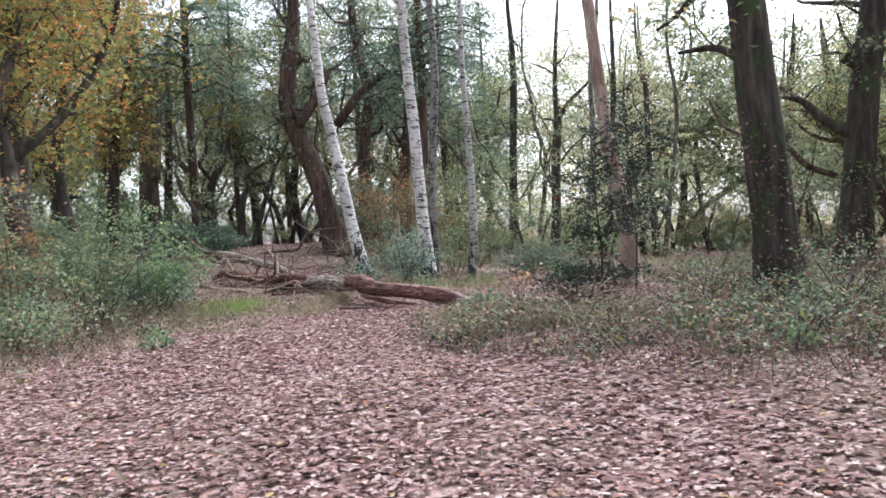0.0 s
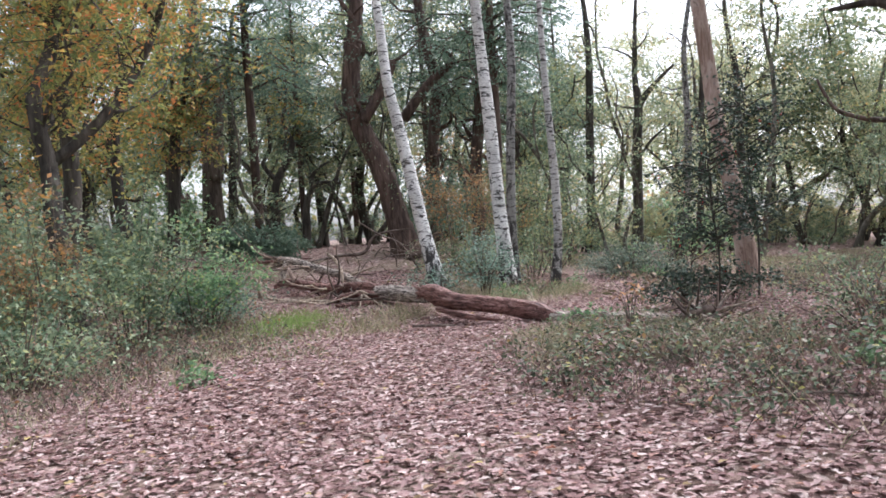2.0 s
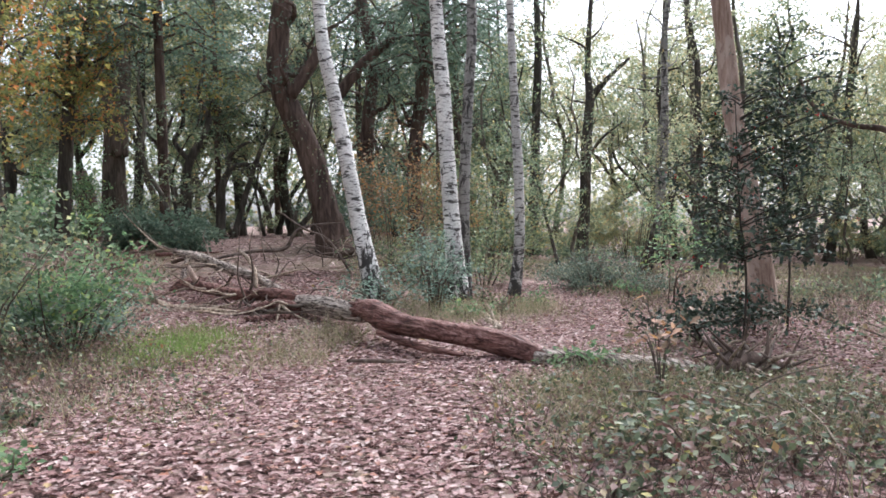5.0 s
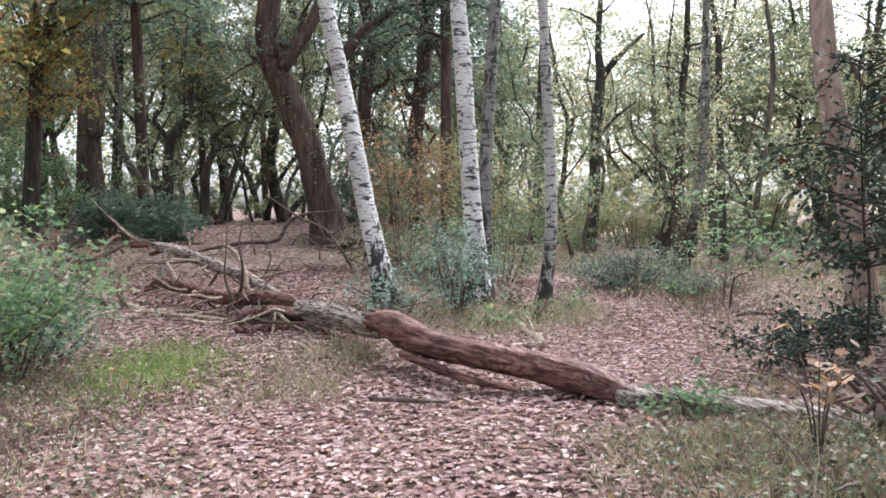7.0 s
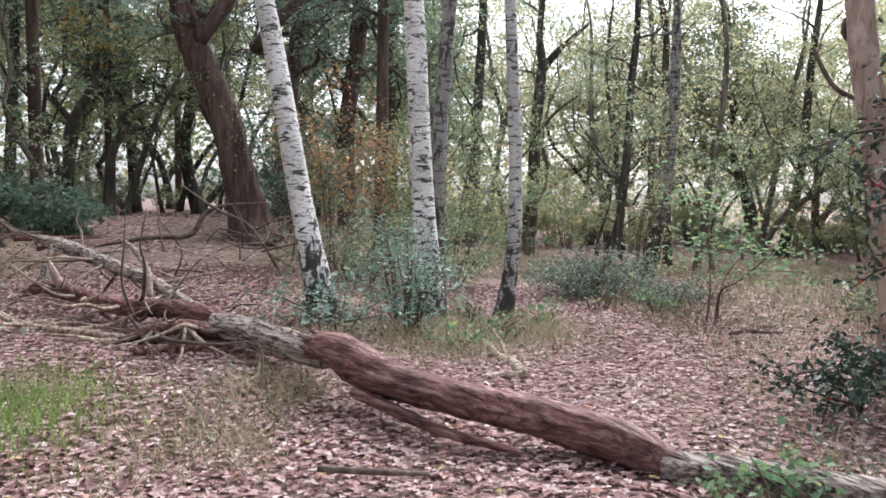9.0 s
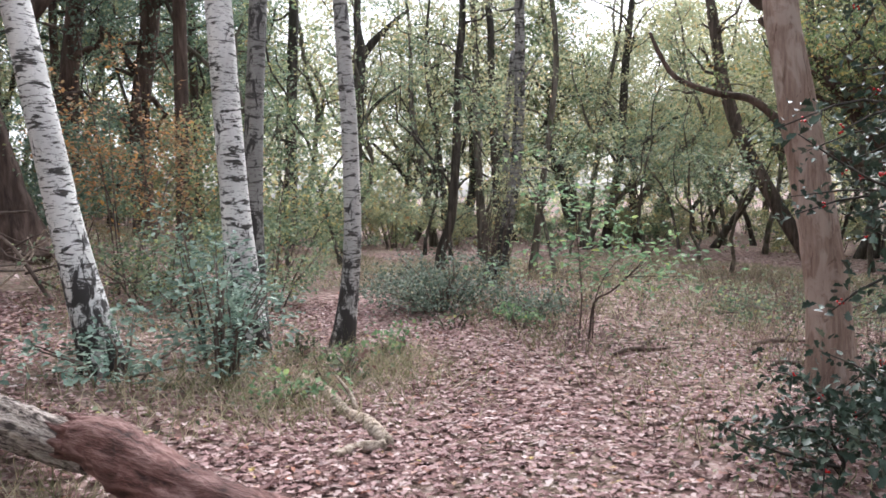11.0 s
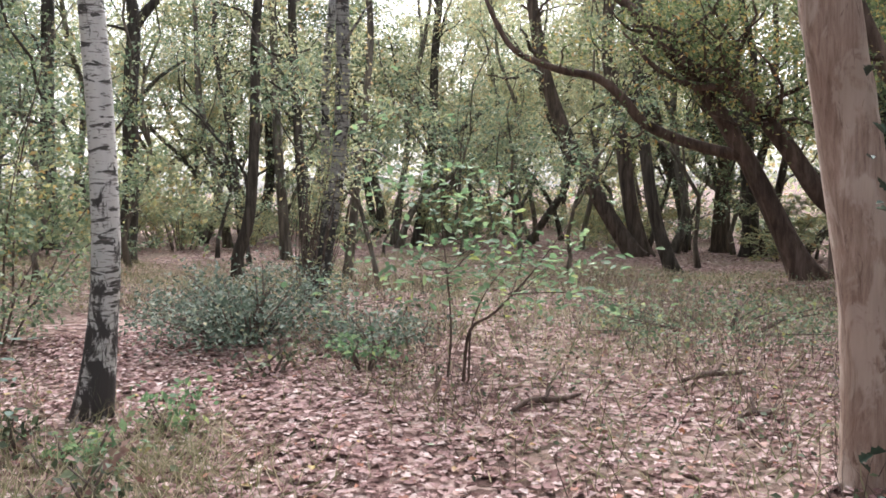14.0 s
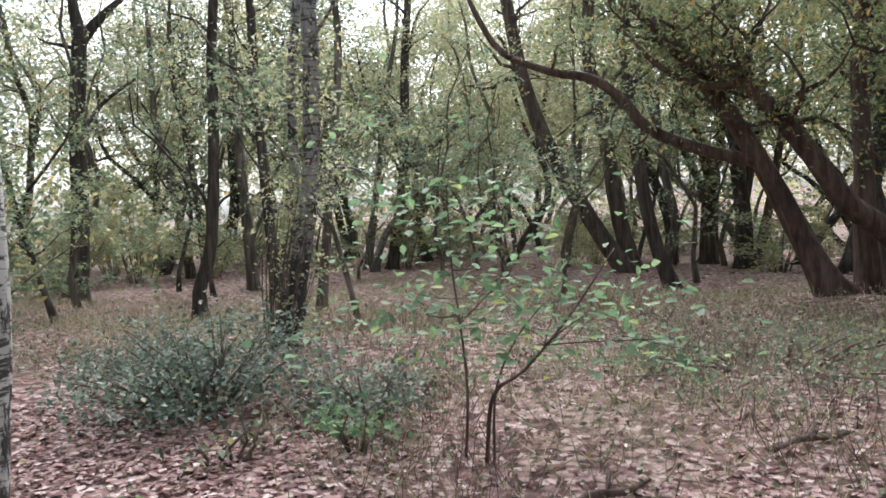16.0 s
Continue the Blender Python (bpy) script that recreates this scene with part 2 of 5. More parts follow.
GRASS = leaf_mat("wood_grass", [(0.0, (0.14, 0.16, 0.075)), (0.35, (0.25, 0.25, 0.13)), (0.65, (0.4, 0.34, 0.22)), (1.0, (0.58, 0.5, 0.36))], 0.3)
STALK = leaf_mat("heather_stalk", [(0.0, (0.06, 0.04, 0.034)), (0.6, (0.14, 0.095, 0.08)), (1.0, (0.28, 0.2, 0.16))], 0.1)
GREEN_GRASS = leaf_mat("fresh_grass", [(0.0, (0.14, 0.22, 0.06)), (0.6, (0.23, 0.36, 0.09)), (1.0, (0.36, 0.44, 0.16))], 0.4)


def berry_mat():
    m, n, l, p = node_mat("red_berry")
    t = noise_tex(n, l, 40)
    c = ramp(n, [(0.3, (0.4, 0.01, 0.012)), (0.7, (0.62, 0.03, 0.03))])
    l.new(t.outputs[0], c.inputs[0])
    l.new(c.outputs[0], p.inputs["Base Color"])
    p.inputs["Roughness"].default_value = 0.25
    return m


BERRY = berry_mat()


def ground_mat():
    m, n, l, p = node_mat("leaf_strewn_soil")
    tc = n.new("ShaderNodeTexCoord")
    warp = noise_tex(n, l, 6, (1, 1, 1), 3)
    off = n.new("ShaderNodeMix")
    off.data_type = "VECTOR"
    off.inputs[0].default_value = 0.06
    l.new(tc.outputs["Object"], off.inputs[4])
    l.new(warp.outputs["Color"], off.inputs[5])
    v = n.new("ShaderNodeTexVoronoi")
    v.inputs["Scale"].default_value = 15
    l.new(off.outputs[1], v.inputs["Vector"])
    sep = n.new("ShaderNodeSeparateColor")
    l.new(v.outputs["Color"], sep.inputs[0])
    leaf = ramp(n, [(0.0, (0.07, 0.042, 0.036)), (0.3, (0.19, 0.115, 0.1)), (0.6, (0.34, 0.225, 0.2)), (0.85, (0.47, 0.345, 0.31)), (1.0, (0.56, 0.44, 0.4))])
    l.new(sep.outputs[0], leaf.inputs[0])
    edge = ramp(n, [(0.35, (1, 1, 1)), (0.8, (0.5, 0.46, 0.44))])
    l.new(v.outputs["Distance"], edge.inputs[0])
    col = blend(n, l, 0.8, leaf.outputs[0], edge.outputs[0], "MULTIPLY")
    big = noise_tex(n, l, 0.55, (1, 1, 1), 5)
    mk = ramp(n, [(0.45, (0, 0, 0)), (0.62, (0.6, 0.6, 0.6))])
    l.new(big.outputs[0], mk.inputs[0])
    gr = noise_tex(n, l, 22, (1, 1, 1), 6, 0.7)
    gc = ramp(n, [(0.3, (0.075, 0.062, 0.042)), (0.5, (0.2, 0.165, 0.115)), (0.7, (0.38, 0.31, 0.24))])
    l.new(gr.outputs[0], gc.inputs[0])
    col = blend(n, l, mk.outputs[0], col, gc.outputs[0])
    l.new(col, p.inputs["Base Color"])
    p.inputs["Roughness"].default_value = 0.95
    p.inputs["Specular IOR Level"].default_value = 0.15
    bumped(n, l, p, gr.outputs[0], 0.8, 0.04)
    return m


GROUND = ground_mat()


# ---- mesh helpers ----
class Buf:
    """Vertices and faces gathered for one mesh."""

    def __init__(self):
        self.v, self.f, self.n = [], [], 0

    def add(self, verts, faces):
        verts = np.asarray(verts, float).reshape(-1, 3)
        self.v.append(verts)
        self.f.append(np.asarray(faces, int) + self.n)
        self.n += len(verts)

    def mesh(self, name, material, smooth=False):
        me = bpy.data.meshes.new(name)
        v = np.concatenate(self.v)
        loops = np.concatenate([f.ravel() for f in self.f])
        sizes = np.concatenate([np.full(len(f), f.shape[1]) for f in self.f])
        me.vertices.add(len(v))
        me.vertices.foreach_set("co", v.ravel())
        me.loops.add(len(loops))
        me.loops.foreach_set("vertex_index", loops.astype(np.int32))
        me.polygons.add(len(sizes))
        starts = np.concatenate([[0], np.cumsum(sizes)[:-1]])
        me.polygons.foreach_set("loop_start", starts.astype(np.int32))
        me.update(calc_edges=True)
        me.validate()
        if smooth:
            me.polygons.foreach_set("use_smooth", np.ones(len(me.polygons), bool))
        me.materials.append(material)
        return me


FINE = ("twig_spray", "crown", "leaves", "stem_spray")


def part(name, buf, material, parent=None, label="", smooth=False):
    ob = new(name, buf.mesh(name, material, smooth))
    if name in FINE:
        ob["kind"] = "stuff"
    if parent:
        ob.parent = parent
    return tagged(ob, label)


def thing(name, at, label, category, group="", kind=""):
    ob = new(name)
    ob.location = at
    ob.empty_display_size = 0.2
    return tagged(ob, label, category, group, kind)


def spline(pts, step):
    """A smooth line through control rows of x, y, z, radius."""
    p = np.asarray(pts, float)
    q = np.vstack([2 * p[0] - p[1], p, 2 * p[-1] - p[-2]])
    out = []
    for i in range(1, len(q) - 2):
        k = max(1, int(np.linalg.norm(q[i + 1, :3] - q[i, :3]) / step))
        t = np.linspace(0, 1, k, endpoint=False)[:, None]
        a, b, c, d = q[i - 1], q[i], q[i + 1], q[i + 2]
        out.append(0.5 * (2 * b + (c - a) * t + (2 * a - 5 * b + 4 * c - d) * t * t + (3 * b - a - 3 * c + d) * t ** 3))
    out.append(p[-1:])
    r = np.vstack(out)
    r[:, 3] = np.maximum(r[:, 3], 0.002)
    return r


def tube(buf, pts, sides=8, step=0.3, lump=0.0, rng=None, flare=0.0, origin=(0, 0, 0), jag=0.0):
    """A tapered, lumpy limb round a smooth line. flare: how far the foot spreads."""
    c = spline(pts, step)
    xyz, r = c[:, :3] - np.asarray(origin), c[:, 3].copy()
    n = len(xyz)
    tan = np.gradient(xyz, axis=0)
    tan /= np.linalg.norm(tan, axis=1)[:, None] + 1e-9
    ref = np.array([0.31, 0.95, 0.05]) if abs(tan[:, 2]).mean() > 0.5 else np.array([0.05, 0.1, 0.99])
    u = np.cross(tan, ref)
    u /= np.linalg.norm(u, axis=1)[:, None]
    w = np.cross(tan, u)
    ang = np.linspace(0, 2 * math.pi, sides, endpoint=False)
    rr = np.repeat(r[:, None], sides, 1)
    if flare:
        run = np.concatenate([[0], np.cumsum(np.linalg.norm(np.diff(xyz, axis=0), axis=1))])
        rr *= 1 + flare * np.exp(-run / 0.22)[:, None] * (0.75 + 0.5 * np.sin(ang * 3 + 1.0))[None]
    if lump and rng is not None:
        ridge = rng.normal(0, 1, sides)
        low = np.cumsum(rng.normal(0, 0.5, (n, sides)), 0)
        low = (low - low.mean(0)) / (low.std() + 1e-6)
        rr *= 1 + lump * np.clip(0.55 * ridge[None] + 0.45 * low + 0.35 * rng.normal(0, 1, (n, sides)), -2, 2)
    ring = xyz[:, None] + rr[:, :, None] * (np.cos(ang)[None, :, None] * u[:, None] + np.sin(ang)[None, :, None] * w[:, None])
    if jag and rng is not None:
        ring[-1] += tan[-1] * rng.uniform(-jag, jag, sides)[:, None]
    v = np.vstack([ring.reshape(-1, 3), xyz[:1] - tan[:1] * r[0] * 0.3, xyz[-1:] + tan[-1:] * r[-1] * 0.4])
    i, j = np.meshgrid(np.arange(n - 1), np.arange(sides), indexing="ij")
    k = (j + 1) % sides
    quads = np.stack([i * sides + j, i * sides + k, (i + 1) * sides + k, (i + 1) * sides + j], -1).reshape(-1, 4)
    jj = np.arange(sides)
    kk = (jj + 1) % sides
    tri = np.vstack([np.stack([np.full(sides, n * sides), kk, jj], -1), np.stack([(n - 1) * sides + jj, (n - 1) * sides + kk, np.full(sides, n * sides + 1)], -1)])
    buf.add(v, quads)
    buf.f.append(tri + buf.n - len(v))


LEAF = np.array([(0, 0, 0), (0.3, 0.2, 0.05), (0.72, 0.24, 0.06), (1, 0, -0.06), (0.72, -0.24, 0.06), (0.3, -0.2, 0.05)])
LEAF_F = np.array([(0, 3, 2, 1), (0, 5, 4, 3)])
OAK = np.array([(0, 0, 0), (0.22, 0.13, 0.03), (0.34, 0.1, 0.02), (0.52, 0.27, 0.07), (0.64, 0.16, 0.04), (0.8, 0.22, 0.05), (1, 0, -0.05),
                (0.8, -0.22, 0.05), (0.64, -0.16, 0.04), (0.52, -0.27, 0.07), (0.34, -0.1, 0.02), (0.22, -0.13, 0.03)])
OAK_F = [(0, 2, 1), (0, 6, 4, 2), (2, 4, 3), (4, 6, 5), (0, 11, 10), (0, 10, 8, 6), (10, 9, 8), (8, 7, 6)]
CHIP = np.array([(0, 0, 0), (0.5, 0.3, 0.07), (1, 0, -0.05), (0.5, -0.3, 0.07)])
LOBED = np.array([(0, 0, 0), (0.28, 0.2, 0.05), (0.44, 0.12, 0.02), (0.7, 0.27, 0.07), (1, 0, -0.05), (0.7, -0.27, 0.07), (0.44, -0.12, 0.02), (0.28, -0.2, 0.05)])
LOBED_F = np.array([(0, 2, 1), (0, 4, 2), (2, 4, 3), (0, 7, 6), (0, 6, 4), (6, 5, 4)])
TRI = np.array([(0, 0, 0), (0.6, 0.36, 0.05), (1, -0.14, -0.03)])
CHIP_F = np.array([(0, 2, 1), (0, 3, 2)])
BLADE = np.array([(0, 0.5, 0), (0, -0.5, 0), (0.55, 0.32, 0.12), (0.55, -0.32, 0.12), (1, 0, 0.0)])


def rot_frames(way, up):
    """Frames whose x runs along way and whose z is near up."""
    x = way / (np.linalg.norm(way, axis=1)[:, None] + 1e-9)
    y = np.cross(up, x)
    y /= np.linalg.norm(y, axis=1)[:, None] + 1e-9
    return np.stack([x, y, np.cross(x, y)], 1)


def leaves(buf, pos, size, rng, flat=0.0, droop=0.25, shape="leaf", width=1.0, curl=1.0):
    """Leaves at the given places. flat: 0 turned any way, 1 lying level."""
    n = len(pos)
    if n == 0:
        return
    way = rng.normal(0, 1, (n, 3))
    way[:, 2] = way[:, 2] * (1 - flat) * 0.8 - droop
    up = rng.normal(0, 1, (n, 3)) * (1 - flat)
    up[:, 2] = np.abs(up[:, 2]) + 0.35 + flat
    m = rot_frames(way, up)
    s = (size * rng.uniform(0.65, 1.3, n))[:, None]
    tmpl = {"oak": OAK, "chip": CHIP, "tri": TRI, "lobed": LOBED}.get(shape, LEAF)
    sc = np.stack([s[:, 0], s[:, 0] * width, s[:, 0] * curl * rng.uniform(0.3, 2.2, n)], -1)
    v = pos[:, None] + np.einsum("nki,nij->nkj", tmpl[None] * sc[:, None], m)
    k = len(tmpl)
    base = (np.arange(n) * k)[:, None, None]
    start = buf.n
    if shape == "oak":
        tri = np.array([f for f in OAK_F if len(f) == 3])
        qd = np.array([f for f in OAK_F if len(f) == 4])
        buf.add(v, (tri[None] + base).reshape(-1, 3))
        buf.f.append((qd[None] + base + start).reshape(-1, 4))
    elif shape == "tri":
        buf.add(v, base[:, 0] + np.array([0, 1, 2]))
    elif shape == "lobed":
        buf.add(v, (LOBED_F[None] + base).reshape(-1, 3))
    elif shape == "chip":
        buf.add(v, (CHIP_F[None] + base).reshape(-1, 3))
    else:
        buf.add(v, (LEAF_F[None] + base).reshape(-1, 4))


def blades(buf, pos, length, width, rng, lean=0.5):
    n = len(pos)
    way = rng.normal(0, lean, (n, 3))
    way[:, 2] = 1
    side = rng.normal(0, 1, (n, 3))
    m = rot_frames(way, side)
    s = length * rng.uniform(0.5, 1.3, n)
    sc = np.stack([s, np.full(n, width), s * rng.uniform(-1.6, 1.6, n)], -1)
    v = pos[:, None] + np.einsum("nki,nij->nkj", BLADE[None] * sc[:, None], m)
    base = (np.arange(n) * 5)[:, None, None]
    start = buf.n
    buf.add(v, (np.array([(0, 1, 3, 2)])[None] + base).reshape(-1, 4))
    buf.f.append((np.array([(2, 3, 4)])[None] + base + start).reshape(-1, 3))


# ---- the lie of the land ----
def ss(a, b, v):
    u = np.clip((np.asarray(v, float) - a) / (b - a), 0, 1)
    return u * u * (3 - 2 * u)


def height(x, y):
    x, y = np.asarray(x, float), np.asarray(y, float)
    h = 0.33 * ss(-2, 8.5, y) + 0.25 * ss(13, 19, y) * (1 - ss(-2.5, 0.5, x)) + 0.75 * ss(18, 31, y) * (1 - ss(-4, 3, x))
    h = h - 0.55 * ss(5, 15, x) * ss(8, 18, y) - 0.5 * ss(16, 26, x) - 0.32 * ss(21, 30, y) * ss(3, 5.5, x) * ss(13, 8, x)
    h = h + 0.22 * np.exp(-((x - 3.7) ** 2 + (y - 22.1) ** 2) / 4.5) + 0.25 * np.exp(-((x - 12.4) ** 2 + (y - 20.9) ** 2) / 9) - 0.12 * np.exp(-((x - 5.8) ** 2 + (y - 30.4) ** 2) / 5)
    bump = 0.025 * (np.sin(1.7 * x + 0.6 * y) + np.sin(1.1 * y - 0.8 * x + 1) + 0.6 * np.sin(3.1 * x - 2.3 * y))
    return h + bump * ss(60, 30, np.hypot(x, y - 15))


TRODDEN = [(0.0, -6.0, 3.2), (-0.6, 3.0, 2.9), (-1.4, 7.0, 2.2), (-1.5, 10.5, 1.5), (-0.9, 13.0, 1.0), (0.7, 16.0, 0.75), (1.25, 18.6, 0.55), (1.35, 21.0, 0.5), (0.5, 24.0, 0.5), (-1.0, 27.0, 0.5)]
LANE = [(-2.2, 12.5, 1.0), (-3.6, 17.0, 1.0), (-4.4, 22.0, 1.5), (-5.4, 28.0, 1.6), (-6.2, 33.0, 1.4)]


def path_gap(x, y):
    """Distance from the edge of the trodden ways, below 0 on them."""
    best = np.full(np.shape(x), 99.0)
    for line in (TRODDEN, LANE):
        for (ax, ay, aw), (bx, by, bw) in zip(line, line[1:]):
            t = np.clip(((x - ax) * (bx - ax) + (y - ay) * (by - ay)) / ((bx - ax) ** 2 + (by - ay) ** 2), 0, 1)
            best = np.minimum(best, np.hypot(x - ax - t * (bx - ax), y - ay - t * (by - ay)) - aw - t * (bw - aw))
    return best


def graded(fine0, fine1, step, far, grow=1.18):
    mid = list(np.arange(fine0, fine1 + step, step))
    d, lo, hi = step, [], []
    a, b = mid[0], mid[-1]
    while a > -far or b < far:
        d *= grow
        a, b = a - d, b + d
        lo.append(a)
        hi.append(b)
    return np.array(lo[::-1] + mid + hi)


gx, gy = graded(-14, 18, 0.22, 600), graded(-4, 40, 0.22, 600)
GX, GY = np.meshgrid(gx, gy, indexing="ij")
gv = np.stack([GX, GY, height(GX, GY)], -1).reshape(-1, 3)
gi, gj = np.meshgrid(np.arange(len(gx) - 1), np.arange(len(gy) - 1), indexing="ij")
gid = gi * len(gy) + gj
gbuf = Buf()
gbuf.add(gv, np.stack([gid, gid + len(gy), gid + len(gy) + 1, gid + 1], -1).reshape(-1, 4))
ground = part("ground", gbuf, GROUND, smooth=True)
tagged(ground, "brown woodland floor of soil and trodden leaves", "ground", kind="structure")


# ---- trees ----
def foot_at(pts):
    """The base point on the ground below a limb's first row, and the limb drawn down to it."""
    x, y = pts[0][0], pts[0][1]
    g = float(height(x, y))
    rows = [list(p) for p in pts]
    if rows[0][2] > g - 0.05:
        d = np.array(rows[1][:3]) - np.array(rows[0][:3])
        k = (rows[0][2] - g + 0.08) / max(d[2], 0.3)
        x, y = x - d[0] * k, y - d[1] * k
        g = float(height(x, y))
        rows.insert(0, [x, y, g - 0.08, rows[0][3] * 1.05])
        if rows[1][2] - rows[0][2] < 0.15:
            rows.pop(1)
    return (x, y, g), rows


def grow_on(pts, upto, rng, sway=0.3, taper=0.35):
    """Carry a trunk on above its last fitted row."""
    a, b = np.array(pts[-2]), np.array(pts[-1])
    d = (b[:3] - a[:3]) / np.linalg.norm(b[:3] - a[:3])
    rows, p, r = [list(q) for q in pts], b[:3].copy(), b[3]
    steps = max(1, int((upto - p[2]) / 1.6))
    for i in range(steps):
        d = d * 0.75 + np.array([rng.normal(0, sway), rng.normal(0, sway), 1.0]) * 0.25
        d /= np.linalg.norm(d)
        p = p + d * 1.6
        rows.append([*p, r * (1 - (1 - taper) * (i + 1) / steps)])
    return rows


def side_limbs(rows, rng, count, lo, hi, length, rise=0.5, k=5, bend=0.42):
    """Crooked side branches that spring from a trunk between two heights."""
    c = spline(rows, 0.4)
    pick = c[(c[:, 2] > lo) & (c[:, 2] < hi)]
    made = []
    for _ in range(count if len(pick) > 2 else 0):
        b = pick[rng.integers(0, len(pick))]
        a = rng.uniform(0, 2 * math.pi)
        d = np.array([math.cos(a), math.sin(a), rng.normal(rise, 0.35)])
        d /= np.linalg.norm(d)
        ln, r, p = length * rng.uniform(0.5, 1.3), b[3] * rng.uniform(0.25, 0.5), b[:3].copy()
        limb = [[*p, r]]
        for i in range(k):
            d = d + rng.normal(0, bend, 3) + np.array([0, 0, 0.08])
            d /= np.linalg.norm(d)
            p = p + d * ln / k
            limb.append([*p, r * (1 - 0.8 * (i + 1) / k)])
        made.append(limb)
    return made


def spray(limbs, rng, per_metre, spread, start=0.3):
    """Places for leaves in flat pads round the outer part of limbs, with gaps between the pads."""
    out = []
    for limb in limbs:
        c = spline(limb, 0.15)[:, :3]
        c = c[int(len(c) * start):]
        k = max(4, int(per_metre * len(c) * 0.15))
        pads = max(1, k // 24)
        knots = c[rng.integers(0, len(c), pads)] + rng.normal(0, spread * 0.4, (pads, 3))
        wide = rng.uniform(0.6, 1.3, pads)[:, None] * spread * np.array([0.5, 0.5, 0.2])
        pick = rng.integers(0, pads, k)
        out.append(knots[pick] + rng.normal(0, 1, (k, 3)) * wide[pick])
    return np.vstack(out) if out else np.zeros((0, 3))


def key_tree(name, label, trunk, bark, limbs=(), top=9.0, crown=None, twigs=6, twig_lo=3.0, leaf=0.1, dense=60, spread=0.5, seed=0, sides=12, lump=0.05, flare=0.5, length=2.0, step=0.22, group="", cut="tri"):
    """A tree whose trunk and main limbs were fitted; twigs and crown grow on from them."""
    rng = np.random.default_rng(seed + 1000)
    base, rows = foot_at(trunk)
    tree = thing(name, base, label, "tree", group)
    full = grow_on(rows, top, rng) if top > rows[-1][2] + 0.5 else rows
    b = Buf()
    tube(b, full, sides, step, lump, rng, flare, base)
    part("trunk", b, bark, tree, smooth=True)
    tips = []
    for limb in limbs:
        b = Buf()
        tube(b, limb, 8, 0.15, lump, rng, 0, base)
        part("branch", b, bark, tree, smooth=True)
        tips.append(limb)
    side = side_limbs(full, rng, twigs, max(twig_lo, base[2] + 1), full[-1][2], length)
    for limb in limbs:
        side += side_limbs(limb, rng, 2, 0, 30, length * 0.6)
    fine = []
    for limb in side:
        fine += side_limbs(limb, rng, 3, -5, 40, length * 0.5, 0.3, 2)
    if side:
        b = Buf()
        for limb in side:
            tube(b, limb, 5, 0.5, 0, rng, 0, base)
        for limb in fine:
            tube(b, limb, 3, 1.0, 0, rng, 0, base)
        part("twig_spray", b, bark, tree, smooth=True)
    if crown and side:
        b = Buf()
        pos = spray(side + fine, rng, dense, spread)
        pos = pos[(pos[:, 2] < 9) | (rng.uniform(0, 1, len(pos)) < 0.4)]
        leaves(b, pos - np.array(base), leaf, rng, shape=cut)
        part("crown", b, crown, tree)
    return tree


def ivy(tree, rows, lo, hi, n, leaf, material, reach=0.06, seed=0, label="leafy shoots on the bark"):
    """Leaves and shoots that cling to a trunk between two heights."""
    rng = np.random.default_rng(seed)
    c = spline(rows, 0.1)
    c = c[(c[:, 2] > lo) & (c[:, 2] < hi)]
    knots = rng.integers(0, len(c), max(3, n // 12))
    a0 = rng.uniform(0, 6.28, len(knots))
    k = rng.integers(0, len(knots), n)
    row = c[knots[k]]
    a = a0[k] + rng.normal(0, 0.45, n)
    rad = row[:, 3] * 1.02 + np.abs(rng.normal(0, reach, n))
    pos = row[:, :3] + np.stack([np.cos(a) * rad, np.sin(a) * rad, rng.normal(0, 0.1, n)], -1) - np.array(tree.location)
    b = Buf()
    leaves(b, pos, leaf, rng, 0.2, 0.2, "chip")
    part("leaves", b, material, tree, label)


# ---- fitted places: rows of x, y, z and radius ----
LEANING_BIRCH = [(-1.69, 17.70, 0.76, 0.16), (-1.87, 17.76, 1.60, 0.13), (-2.05, 17.82, 2.65, 0.12), (-2.23, 17.88, 3.70, 0.11), (-2.40, 17.93, 4.60, 0.1)]
STOUT_BIRCH = [(-0.35, 19.06, 0.65, 0.19), (-0.42, 19.12, 1.70, 0.15), (-0.47, 19.18, 2.80, 0.14), (-0.52, 19.25, 4.06, 0.135), (-0.58, 19.30, 5.07, 0.12)]
DARK_BIRCH = [(-0.23, 19.46, 0.61, 0.15), (-0.21, 19.50, 1.52, 0.11), (-0.15, 19.57, 2.82, 0.1), (-0.05, 19.64, 4.12, 0.095), (0.03, 19.69, 5.16, 0.09)]
THIN_BIRCH = [(0.57, 18.86, 0.29, 0.12), (0.66, 18.85, 0.95, 0.095), (0.71, 18.86, 1.52, 0.09), (0.72, 18.93, 2.64, 0.085), (0.70, 18.99, 3.29, 0.08)]
FAR_STRAIGHT = [(3.18, 37.38, 0.62, 0.24), (3.31, 37.55, 3.68, 0.18), (3.47, 37.68, 6.39, 0.17), (3.58, 37.77, 8.37, 0.15)]
FORKED = [(4.67, 35.46, 0.27, 0.26), (4.84, 35.44, 1.78, 0.21), (4.96, 35.51, 4.17, 0.2), (5.14, 35.51, 6.14, 0.17), (5.09, 35.62, 7.08, 0.12)]
FORKED_LIMB = [(5.13, 35.51, 6.01, 0.14), (5.44, 35.32, 6.46, 0.12), (5.85, 35.06, 6.89, 0.08), (6.42, 34.67, 7.39, 0.05)]
FORKED_SPUR = [(5.10, 35.41, 4.09, 0.06), (5.52, 35.15, 4.66, 0.05), (6.14, 34.72, 5.15, 0.03)]
